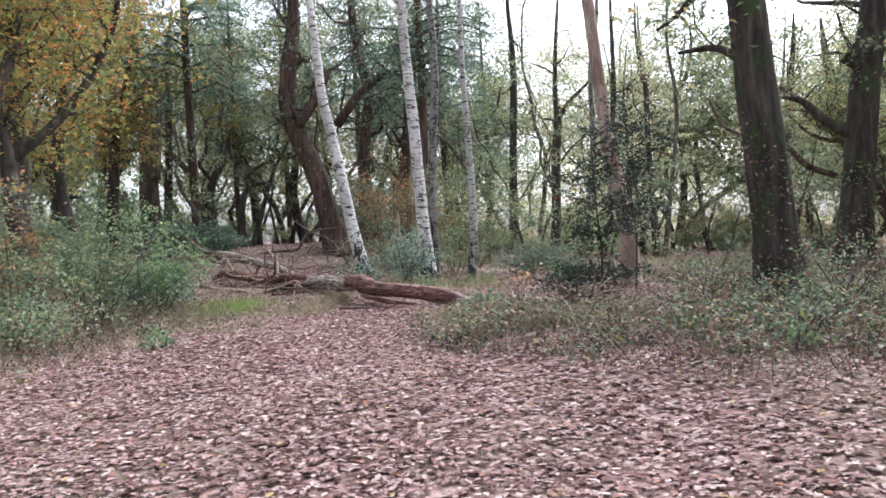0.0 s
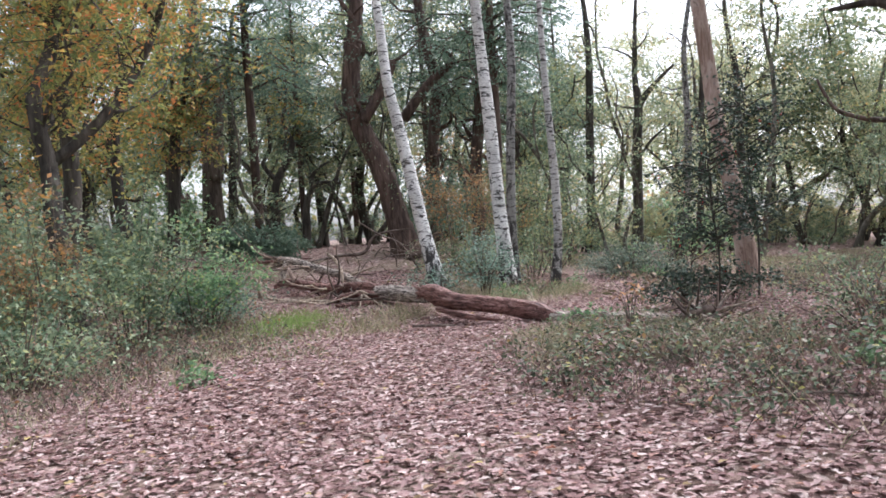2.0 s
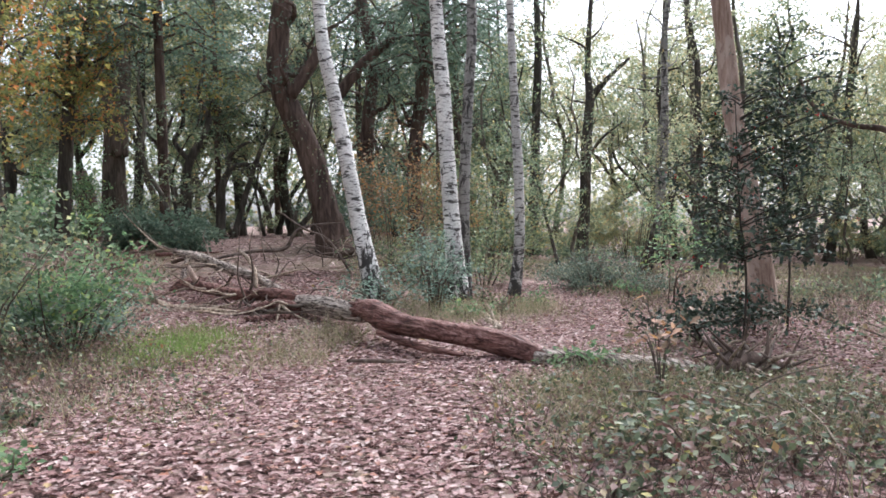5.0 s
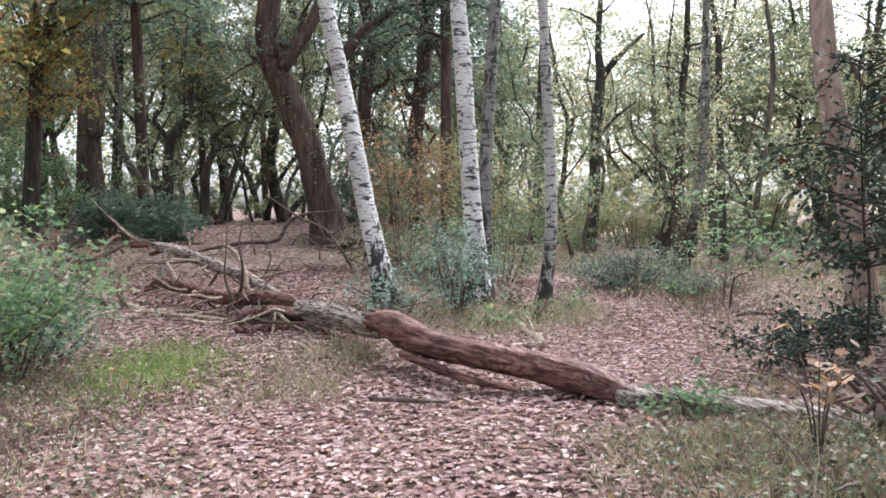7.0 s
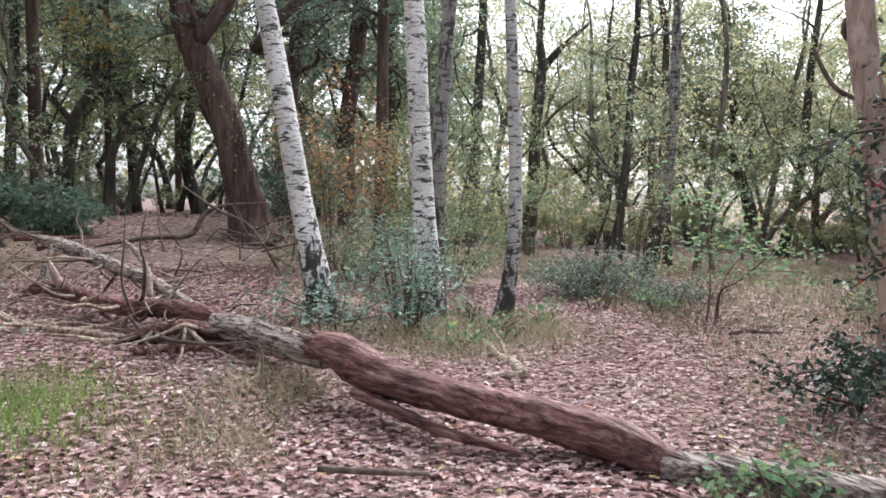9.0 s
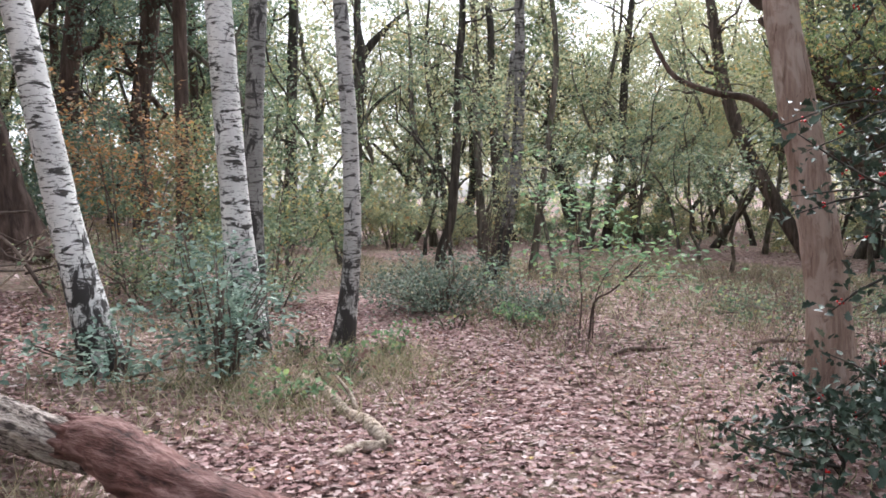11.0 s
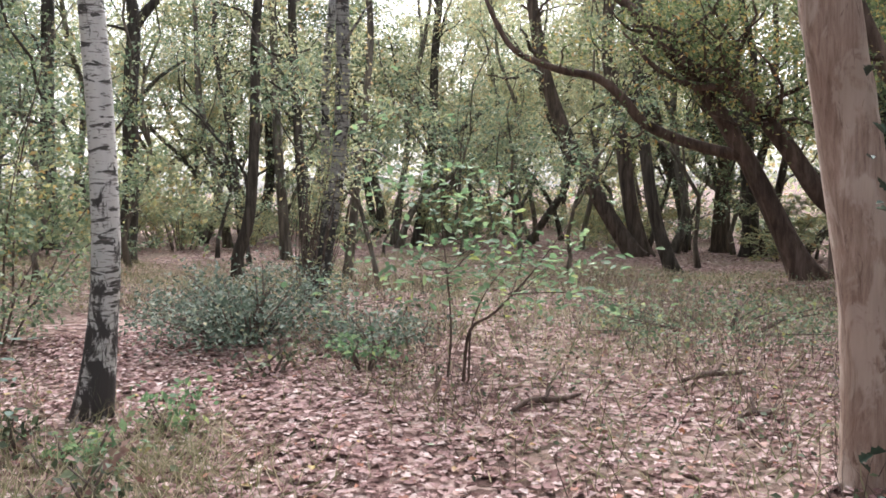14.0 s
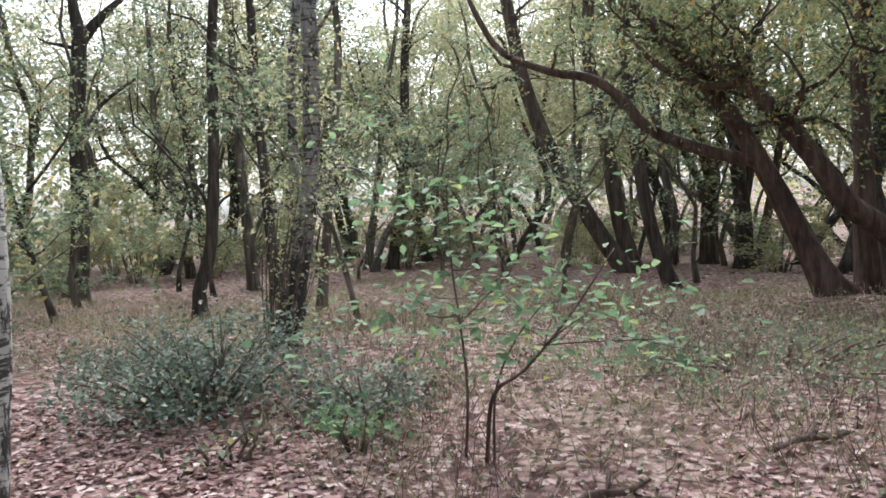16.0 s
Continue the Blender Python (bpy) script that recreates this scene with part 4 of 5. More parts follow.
# bare dead trunk with a splintered top and a broken stub
rng = np.random.default_rng(5)
base, rows = foot_at(SNAG)
dead_trunk = thing("dead_tree", base, "bare tan dead trunk without bark, beside a holly", "tree")
b = Buf()
tube(b, grow_on(rows, 10.0, rng, 0.1, 0.7), 20, 0.1, 0.065, rng, 0.45, base, 0.35)
part("trunk", b, SNAG_WOOD, dead_trunk, smooth=True)
b = Buf()
tube(b, STUB, 9, 0.04, 0.15, rng, 0, base, 0.05)
part("branch", b, DARK_BARK, dead_trunk, "dark broken stub", smooth=True)
base, rows = foot_at(STUMP)
stump = thing("tree_stump", base, "tall broken brown stump", "stump")
b = Buf()
tube(b, rows, 12, 0.2, 0.08, rng, 0.5, base, 0.3)
part("trunk", b, BROWN_BARK, stump, smooth=True)


# ---- the wood behind: grown once in a few forms, then set out ----
def wild_tree(seed, bark, crown, tall, r, lean, boughs, dense, leaf, lo, spread=0.6, length=2.4, fork=0.5):
    """A crooked oak: a bending stem that forks, boughs that twist, leaves in pads."""
    rng = np.random.default_rng(seed)
    k = 10

    def stem(p, d, r0, r1, steps, step):
        rows = [[*p, r0]]
        for i in range(steps):
            d = d * 0.72 + rng.normal(0, 0.27, 3) + np.array([0, 0, 0.3])
            d /= np.linalg.norm(d)
            p = p + d * step
            rows.append([*p, r0 + (r1 - r0) * (i + 1) / steps])
        return rows
    main = stem(np.array([0, 0, -0.15]), np.array([rng.normal(0, lean * 1.1), rng.normal(0, lean * 1.1), 1.0]), r * 1.15, r * 0.25, k, tall / k)
    at = main[int(k * rng.uniform(0.3, 0.5))]
    a = rng.uniform(0, 6.28)
    second = stem(np.array(at[:3]), np.array([math.cos(a) * 0.8, math.sin(a) * 0.8, 0.8]), at[3] * 0.75, r * 0.2, 6, tall * fork / 6)
    tree = thing("oak_tree", (0, 0, 0), "", "tree")
    b = Buf()
    tube(b, main, 8, 0.4, 0.06, rng, 0.5)
    part("trunk", b, bark, tree, smooth=True)
    b = Buf()
    tube(b, second, 6, 0.4, 0.06, rng)
    part("branch", b, bark, tree, smooth=True)
    side = side_limbs(main, rng, boughs, lo, tall, length, 0.5) + side_limbs(second, rng, boughs // 3, lo, tall, length * 0.8, 0.5)
    fine = []
    for limb in side:
        fine += side_limbs(limb, rng, 2, -5, 40, length * 0.6, 0.25, 2)
    b = Buf()
    for limb in side:
        tube(b, limb, 4, 0.6, 0, rng)
    for limb in fine:
        tube(b, limb, 3, 1.5, 0, rng)
    part("twig_spray", b, bark, tree, smooth=True)
    b = Buf()
    pos = spray(side + fine, rng, dense, spread, 0.35)
    pos = pos[(pos[:, 2] < 9.5) | (rng.uniform(0, 1, len(pos)) < 0.55)]
    leaves(b, pos, leaf, rng, 0.3, shape="tri")
    part("crown", b, crown, tree)
    return tree


def conifer(seed, tall, r, low=4.8):
    rng = np.random.default_rng(seed)
    tree = thing("pine_tree", (0, 0, 0), "", "tree")
    b = Buf()
    tube(b, [(0, 0, -0.15, r), (0.1, 0, tall * 0.5, r * 0.7), (0, 0.1, tall, 0.04)], 10, 0.5, 0.05, rng, 0.4)
    part("trunk", b, BROWN_BARK, tree, smooth=True)
    limbs = []
    for z in np.arange(low, tall, 0.36):
        for _ in range(3):
            a, ln = rng.uniform(0, 6.28), (1.0 + 3.4 * (1 - z / tall)) * rng.uniform(0.5, 1.1)
            dx, dy = math.cos(a), math.sin(a)
            limbs.append([(0, 0, z, 0.04), (dx * ln * 0.5, dy * ln * 0.5, z + 0.2, 0.025), (dx * ln, dy * ln, z - rng.uniform(0.1, 0.7), 0.008)])
    b = Buf()
    for limb in limbs:
        tube(b, limb, 4, 0.6, 0, rng)
    part("twig_spray", b, BROWN_BARK, tree)
    pts = []
    for limb in limbs:
        c = spline(limb, 0.12)[2:, :3]
        k = 11 * len(c)
        out = rng.normal(0, 1, (k, 3)) * (0.3, 0.3, 0.05)
        out[:, 2] -= 0.25 * np.hypot(out[:, 0], out[:, 1])
        pts.append(c[rng.integers(0, len(c), k)] + out)
    b = Buf()
    leaves(b, np.vstack(pts), 0.17, rng, 0.65, 0.3, "tri", 0.75)
    part("crown", b, DARK_LEAF, tree)
    return tree


FORMS = {
    "green": [wild_tree(50 + i, DARK_BARK, OAK_LEAF, 11 + i % 3, 0.15 + 0.03 * (i % 3), 0.16, 18, 100, 0.17, 2.3) for i in range(4)],
    "pale": [wild_tree(60 + i, (THIN_BARK, DARK_BARK)[i % 2], HAZED_LEAF, 11 + i % 3, 0.085 + 0.025 * (i % 3), 0.18, 17, 96, 0.155, 2.4) for i in range(5)],
    "gold": [wild_tree(70 + i, DARK_BARK, GOLD_LEAF, 10 + i, 0.17, 0.12, 20, 150, 0.13, 2.2) for i in range(3)],
    "amber": [wild_tree(75, DARK_BARK, GOLD_LEAF, 10, 0.15, 0.03, 26, 150, 0.1, 3.0, 0.6, 2.9)],
    "near": [wild_tree(90 + i, DARK_BARK, OAK_LEAF, 11 + i, 0.2, 0.14, 18, 120, 0.14, 2.4) for i in range(2)],
    "back": [wild_tree(95 + i, DARK_BARK, OAK_LEAF, 11 + i, 0.2, 0.14, 11, 16, 0.4, 1.5) for i in range(2)],
    "thin": [wild_tree(99 + i, (THIN_BARK, DARK_BARK)[i % 2], SHRUB_LEAF, 5.5 + i, 0.04 + 0.012 * i, 0.22, 10, 70, 0.105, 1.0, 0.4, 1.2) for i in range(3)],
    "dark": [conifer(80 + i, 13 + i, 0.15) for i in range(2)],
}
TELL = {"amber": "oak with orange and yellow autumn boughs", "thin": "thin young tree with sparse green leaves", "near": "dark-stemmed oak in full green leaf", "back": "leafy oak standing deep in the wood", "green": "dark-stemmed oak in green leaf", "pale": "thin crooked oak with yellow-green leaves paled by painted haze", "gold": "oak turning yellow and orange", "dark": "dark green drooping conifer"}
PLACES = []


def set_out(form, spots, seed, group):
    rng = np.random.default_rng(seed)
    for x, y in spots:
        src = FORMS[form][rng.integers(0, len(FORMS[form]))]
        s = rng.uniform(0.85, 1.2) * (1 + 0.18 * float(ss(40, 58, y)))
        ob = copy_thing(src, pose(x, y, float(height(x, y)), 0, 0, rng.uniform(0, 360)))
        ob.scale = (s, s, s * rng.uniform(0.95, 1.1))
        tagged(ob, TELL[form], "tree", group)
        PLACES.append((x, y))


STANDING = [r[0][:2] for r in (LEANING_BIRCH, STOUT_BIRCH, THIN_BIRCH, FAR_STRAIGHT, FORKED, WAVY, SHOOTY, SLANTED, SLIM, ARCH_A, ARCH_B, SNAG, IVY_OAK, DARK_OAK, BENT_OAK, PINE_A, PINE_B, TWIN, STUMP)]


def scatter(n, x0, x1, y0, y1, gap, seed):
    rng = np.random.default_rng(seed)
    got = []
    for _ in range(n * 30):
        x, y = rng.uniform(x0, x1), rng.uniform(y0, y1)
        if path_gap(x, y) < 1.0 or any(math.hypot(x - a, y - c) < gap for a, c in got + STANDING + PLACES):
            continue
        got.append((x, y))
        if len(got) == n:
            break
    return got


set_out("amber", [(-7.1, 14.6)], 27, "autumn oaks")
set_out("gold", [(-9.5, 19.0), (-12.5, 25.5), (-16.5, 31.0), (-10.5, 24.0)], 1, "autumn oaks")
set_out("dark", [(-9.5, 39.5), (-3.5, 38.0), (0.3, 35.5), (-15.0, 38.0), (-0.5, 28.5), (-6.2, 46.0), (-8.6, 29.6)], 2, "conifers of the dark wood")
set_out("green", scatter(24, -34, 3, 36, 62, 3.2, 11), 3, "oaks of the far wood")
set_out("green", scatter(10, -34, -9, 22, 40, 3.0, 12), 4, "oaks of the far wood")
set_out("near", [(15.2, 17.2), (17.5, 19.6), (16.4, 22.6), (20.0, 17.5), (19.5, 25.0), (14.6, 13.6)], 15, "oaks beside the way")
set_out("green", scatter(5, 14, 38, 40, 60, 2.6, 25), 14, "oaks of the far wood")
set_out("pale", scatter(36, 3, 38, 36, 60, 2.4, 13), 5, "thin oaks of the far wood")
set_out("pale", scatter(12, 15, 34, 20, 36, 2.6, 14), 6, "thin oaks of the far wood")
set_out("green", scatter(9, 20, 36, 17, 34, 2.6, 27), 16, "oaks of the far wood")
set_out("near", scatter(10, 9, 26, 2, 19, 3.2, 15), 7, "oaks beside the way")
set_out("near", scatter(7, -26, -9, -6, 18, 3.4, 16), 8, "oaks beside the way")
set_out("back", scatter(14, -18, 18, -22, -6, 4.0, 17), 9, "oaks behind the way")
set_out("back", scatter(26, -60, 60, 62, 85, 4.0, 18), 10, "oaks of the far wood")
set_out("thin", scatter(16, 6, 24, 25, 38, 1.4, 19), 11, "young trees of the far wood")
set_out("thin", scatter(16, -9, 4, 28, 40, 1.2, 20), 12, "young trees of the far wood")
set_out("dark", [(-9.0, 50.0), (2.5, 44.0)], 13, "conifers of the dark wood")
set_out("pale", [(-7.4, 41.0), (-5.4, 45.0), (-9.8, 44.0), (-11.5, 40.5), (-6.3, 37.2)], 28, "thin oaks of the far wood")
set_out("green", [(9.6, 45.0), (13.6, 49.0), (20.5, 28.5)], 26, "oaks of the far wood")
for forms in FORMS.values():
    for src in forms:
        for o in (*src.children_recursive, src):
            bpy.data.objects.remove(o)


# far wood that closes the view
rng = np.random.default_rng(123)
ang, dist = rng.uniform(0, 2 * math.pi, 60000), rng.uniform(58, 100, 60000)
fx, fy = dist * np.sin(ang), 14 + dist * np.cos(ang)
top = 10 + 4 * ss(10, -12, fx) + 2.2 * np.sin(ang * 37) + 1.6 * np.sin(ang * 83 + 1)
pos = np.stack([fx, fy, height(fx, fy) + top * rng.uniform(0, 1, 60000) ** 0.8], -1)
pos += rng.normal(0, 0.5, pos.shape)
# the right side takes the leaf colours with haze painted in
for side, m in ((fx < 4, OAK_LEAF), (fx >= 4, HAZED_LEAF)):
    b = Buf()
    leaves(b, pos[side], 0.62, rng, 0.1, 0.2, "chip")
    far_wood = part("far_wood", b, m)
    tagged(far_wood, "distant leafy wood closing the view all round", "woodland", kind="stuff")


# ---- fallen oak across the way ----
rng = np.random.default_rng(77)


def lay(rows):
    """Keep a lying limb from sinking under the floor."""
    return [(x, y, max(z, float(height(x, y)) + r * 0.55), r) for x, y, z, r in rows]


made_of = {}
log = thing("fallen_tree", (-0.6, 14.0, float(height(-0.6, 14.0))), "fallen oak across the path, red rotten wood and grey bark", "log")
for name, rows, m, sides, lump, label in (
        ("trunk", LOG_RED, ROT_WOOD, 22, 0.1, "bare red-brown rotten wood"),
        ("trunk", LOG_GREY, GREY_BARK, 20, 0.09, "grey fissured bark"),
        ("trunk", LOG_BARK, GREY_BARK, 20, 0.1, "grey fissured bark"),
        ("branch", BRANCH_RED, ROT_WOOD, 14, 0.12, "red-brown bare wood"),
        ("branch", BRANCH_GREY, GREY_BARK, 12, 0.08, ""),
        ("branch", PROP_A, GREY_BARK, 9, 0.08, ""), ("branch", PROP_B, SNAG_WOOD, 8, 0.08, "splintered stub"),
        ("branch", WHITE, PALE_WOOD, 7, 0.05, "bleached bare branch"), ("branch", LONG, PALE_WOOD, 7, 0.06, "bleached bare branch"),
        ("branch", LOW_A, ROT_WOOD, 9, 0.1, ""), ("branch", LOW_B, ROT_WOOD, 9, 0.1, ""),
        ("branch", LEG, PALE_WOOD, 7, 0.05, ""), ("branch", UNDER, ROT_WOOD, 9, 0.1, "")):
    b = Buf()
    tube(b, lay(rows), sides, 0.045, lump, rng, 0, log.location, 0.06)
    made_of[str(rows[0])] = part(name, b, m, log, label, smooth=True)
for k in range(8):
    a = k / 8 * 2 * math.pi
    o = np.array([-1.66, 14.94, 0.71]) + np.array([0.84 * math.cos(a), 0.54 * math.cos(a), math.sin(a)]) * 0.085
    d = np.array([-0.45 + 0.12 * math.cos(a), 0.75 + 0.08 * math.cos(a), 0.15 * math.sin(a)]) * rng.uniform(0.08, 0.24)
    b = Buf()
    tube(b, [(*o, 0.03), (*(o + d * 0.5 + rng.normal(0, 0.01, 3)), 0.02), (*(o + d), 0.004)], 6, 0.04, 0.15, rng, 0, log.location)
    part("splinter", b, ROT_WOOD, made_of[str(LOG_RED[0])], smooth=True)
for k in range(120):
    src = (LONG, BRANCH_RED, BRANCH_GREY, LONG, LOW_A)[k % 5]
    c = spline(src, 0.1)
    p = c[rng.integers(len(c) // 4, len(c))]
    thick = rng.uniform(0.015, 0.032)
    limb = [[*p[:3], thick]]
    d, q = np.array([rng.normal(-0.3, 0.8), rng.normal(-0.1, 0.8), rng.normal(-0.15, 0.22)]), p[:3].copy()
    for i in range(4):
        d = d + rng.normal(0, 0.28, 3)
        q = q + d / np.linalg.norm(d) * rng.uniform(0.16, 0.46)
        limb.append([*q, thick * (1 - (i + 1) / 4.5)])
    b = Buf()
    tube(b, lay(limb), 5, 0.08, 0.05, rng, 0, log.location)
    part("twig", b, PALE_WOOD if k % 5 in (0, 3) or k % 2 else TWIG, made_of[str(src[0])], smooth=True)
for name, label, limbs, m in (
        ("fallen_branch", "pale broken branch lying by the path", (FALLEN, FALLEN_B, FALLEN_C), PALE_WOOD),
        ("fallen_branch", "dead arching branch below the bent oak", (ARC_A, ARC_B), TWIG),
        ("stick", "short brown stick on the leaves", (STICK,), TWIG)):
    x, y = limbs[0][0][:2]
    ob = thing(name, (x, y, float(height(x, y))), label, "branch")
    for limb in limbs:
        b = Buf()
        tube(b, lay([(*q[:3], q[3] * 0.78) for q in limb]), 10, 0.045, 0.16, rng, 0, ob.location, 0.03)
        part("limb", b, m, ob, smooth=True)


# tangle of dead twigs at the foot of the bent oak
x, y = -2.7, 21.8
tangle = thing("dead_brush", (x, y, float(height(x, y))), "grey tangle of dead twigs below the oak", "branch")
for k in range(34):
    q0 = np.array([x + rng.normal(0, 0.6), y + rng.normal(0, 0.7), 0.0])
    q0[2] = float(height(q0[0], q0[1])) + rng.uniform(0, 0.5)
    d, limb = np.array([rng.normal(0, 0.7), rng.normal(0, 0.6), rng.uniform(0.0, 0.9)]), []
    for i in range(4):
        limb.append((*q0, 0.017 * (1 - i / 4.5)))
        d = d + rng.normal(0, 0.5, 3)
        q0 = q0 + d / np.linalg.norm(d) * 0.32
    b = Buf()
    tube(b, lay(limb), 5, 0.15, 0, rng, 0, tangle.location)
    part("twig", b, (TWIG, PALE_WOOD)[k % 3 == 0], tangle, smooth=True)
# rotten dark branches half buried in the leaves
for k, (x, y, a) in enumerate(((4.05, 16.35, 0.3), (4.75, 17.2, -0.2), (4.35, 15.75, 0.5), (3.2, 17.4, 0.1))):
    g = float(height(x, y))
    ob = thing("fallen_branch", (x, y, g), "short dark rotten branch among leaves", "branch", "rotten branches on the floor")
    dx, dy = math.cos(a) * 0.35, math.sin(a) * 0.35
    b = Buf()
    tube(b, [(-dx, -dy, 0.02, 0.014), (-dx * 0.3, 0.05, 0.04, 0.02), (dx * 0.2, -0.03, 0.035, 0.018), (dx, dy, 0.02, 0.008)], 8, 0.06, 0.15, rng, 0, (0, 0, 0), 0.03)
    part("limb", b, BROWN_BARK, ob, smooth=True)
    b = Buf()
    tube(b, [(0, 0.02, 0.03, 0.011), (dx * 0.4, dy * 0.4 + 0.12, 0.08, 0.012), (dx * 0.7, dy * 0.7 + 0.16, 0.05, 0.005)], 6, 0.06, 0.1, rng)
    part("limb", b, BROWN_BARK, ob, smooth=True)
# torn-up root plate at the butt of the fallen oak
at = (1.95, 11.95, float(height(1.95, 11.95)))
roots = thing("root_plate", at, "dark torn-up root plate with dead brown leaves", "roots")
b = Buf()
tube(b, [(1.65, 11.75, at[2] + 0.1, 0.07), (1.85, 11.95, at[2] + 0.1, 0.14), (2.05, 12.05, at[2] + 0.1, 0.13), (2.25, 12.15, at[2] + 0.05, 0.06)], 14, 0.05, 0.25, rng, 0, at)
part("root_ball", b, BROWN_BARK, roots, "dark earthy wood", smooth=True)
for k in range(30):
    a, e = rng.uniform(0, 6.28), rng.uniform(0.2, 1.0)
    d = np.array([math.cos(a), math.sin(a), e])
    o = np.array(at) + (rng.normal(0, 0.14), rng.normal(0, 0.14), 0.08)
    limb = [(*o, 0.022), (*(o + d * 0.2 + rng.normal(0, 0.05, 3)), 0.018), (*(o + d * 0.36 + rng.normal(0, 0.1, 3)), 0.006)]
    b = Buf()
    tube(b, limb, 6, 0.06, 0.1, rng, 0, at)
    part("root", b, (TWIG, BROWN_BARK, PALE_WOOD)[k % 3], roots, smooth=True)
heap = thing("brush_heap", (-7.25, 22.4, float(height(-7.25, 22.4))), "heap of reddish broken branches", "branch")
for k in range(22):
    x0, y0 = -7.25 + rng.normal(0, 0.55), 22.4 + rng.normal(0, 0.4)
    d = np.array([rng.normal(0, 0.6), rng.normal(0, 0.4), rng.uniform(-0.1, 0.35)])
    z0 = float(height(x0, y0)) + rng.uniform(0.05, 0.45)
    b = Buf()
    tube(b, lay([(x0, y0, z0, 0.045), (x0 + d[0] * 0.5, y0 + d[1] * 0.5, z0 + d[2] * 0.6, 0.035), (x0 + d[0], y0 + d[1], z0 + d[2] * 0.7, 0.012)]), 6, 0.1, 0.1, rng, 0, heap.location)
    part("branch", b, (ROT_WOOD, BROWN_BARK, TWIG)[k % 3], heap, smooth=True)


# ---- shrubs ----
def shrub(name, label, at, reach, tall, n, leaf, material, stems=9, seed=0, shape="chip", floor=0.1, group="", bark=TWIG, clump=45, flat=0.2, kind=""):
    rng = np.random.default_rng(seed + 300)
    x, y = at
    base = (x, y, float(height(x, y)))
    ob = thing(name, base, label, "shrub", group, kind)
    limbs = []
    for _ in range(stems):
        a, rr = rng.uniform(0, 6.28), reach * math.sqrt(rng.uniform(0.02, 1))
        top = tall * (1 - 0.55 * (rr / reach) ** 2) * rng.uniform(0.7, 1.05)
        ex, ey = math.cos(a) * rr, math.sin(a) * rr
        limbs.append([(ex * 0.25, ey * 0.25, -0.05, 0.013), (ex * 0.5 + rng.normal(0, 0.06), ey * 0.5, top * 0.5, 0.01), (ex, ey, top, 0.004)])
    b = Buf()
    for limb in limbs:
        tube(b, limb, 4, 0.5, 0, rng)
    part("stem_spray", b, bark, ob, smooth=True)
    k = max(4, n // clump)
    pick = [spline(limb, 0.1)[:, :3] for limb in limbs]
    knots = np.array([pick[i % len(pick)][rng.integers(len(pick[i % len(pick)]) // 3, len(pick[i % len(pick)]))] for i in range(k)])
    knots += rng.normal(0, 1, (k, 3)) * (reach * 0.22, reach * 0.22, tall * 0.08)
    pos = knots[rng.integers(0, k, n)] + rng.normal(0, 1, (n, 3)) * (0.13, 0.13, 0.09) * (0.6 + 0.3 * reach)
    pos[:, 2] = np.maximum(pos[:, 2], floor * rng.uniform(0.2, 1.5, n))
    b = Buf()
    leaves(b, pos, leaf, rng, flat, 0.15, shape)
    part("leaves", b, material, ob)
    return ob


def holly(at, reach, tall, n, seed, low=0.35, berries=18):
    rng = np.random.default_rng(seed)
    x, y = at
    base = (x, y, float(height(x, y)))
    ob = thing("holly_bush", base, "dark glossy holly with red berries", "shrub")
    b = Buf()
    stem = [(0, 0, -0.05, 0.016), (0.05, 0.02, tall * 0.25, 0.013), (0.0, 0.04, tall * 0.5, 0.011), (-0.04, 0.03, tall * 0.95, 0.005)]
    tube(b, stem, 7, 0.15, 0.05, rng)
    part("stem", b, DARK_BARK, ob, smooth=True)
    limbs = []
    for _ in range(max(12, int(42 * tall / 2.6))):
        z = rng.uniform(low, tall * 0.95)
        ln = reach * (1 - 0.4 * (z / tall) ** 2) * rng.uniform(0.45, 1.15)
        a = rng.uniform(0, 6.28)
        limbs.append([(0, 0, z, 0.01), (math.cos(a) * ln * 0.5, math.sin(a) * ln * 0.5, z + 0.12, 0.008), (math.cos(a) * ln, math.sin(a) * ln, z + rng.normal(0.05, 0.15), 0.003)])
    b = Buf()
    for limb in limbs:
        tube(b, limb, 4, 0.15, 0, rng)
    sprays = part("twig_spray", b, DARK_BARK, ob)
    c = np.vstack([spline(limb, 0.08)[2:, :3] for limb in limbs])
    pos = c[rng.integers(0, len(c), n)] + rng.normal(0, 0.06, (n, 3))
    b = Buf()
    leaves(b, pos, 0.062, rng, 0.2, 0.1, "oak", 1.25, 2.0)
    part("leaves", b, HOLLY_LEAF, ob)
    for _ in range(berries):
        q = c[rng.integers(0, len(c))]
        bm = bmesh.new()
        for _k in range(4):
            bmesh.ops.create_icosphere(bm, subdivisions=1, radius=0.0075, matrix=Matrix.Translation(q + rng.normal(0, 0.012, 3)))
        me = bpy.data.meshes.new("berry_bunch")
        bm.to_mesh(me)
        bm.free()
        me.materials.append(BERRY)
        new("berry_bunch", me).parent = sprays
    return ob


holly((2.52, 13.58), 1.0, 2.75, 1700, 1, 0.8)
holly((3.2, 14.08), 0.95, 3.3, 1600, 2, 0.95)
holly((2.1, 13.85), 1.15, 0.38, 700, 3, 0.04, 6)
holly((2.85, 14.2), 1.05, 0.4, 650, 4, 0.04, 6)
shrub("honeysuckle", "bluish-green honeysuckle climbing round a birch foot", (-0.75, 18.35), 0.7, 1.45, 1000, 0.075, BLUE_LEAF, 12, seed=1, shape="leaf", flat=0.65, clump=16)
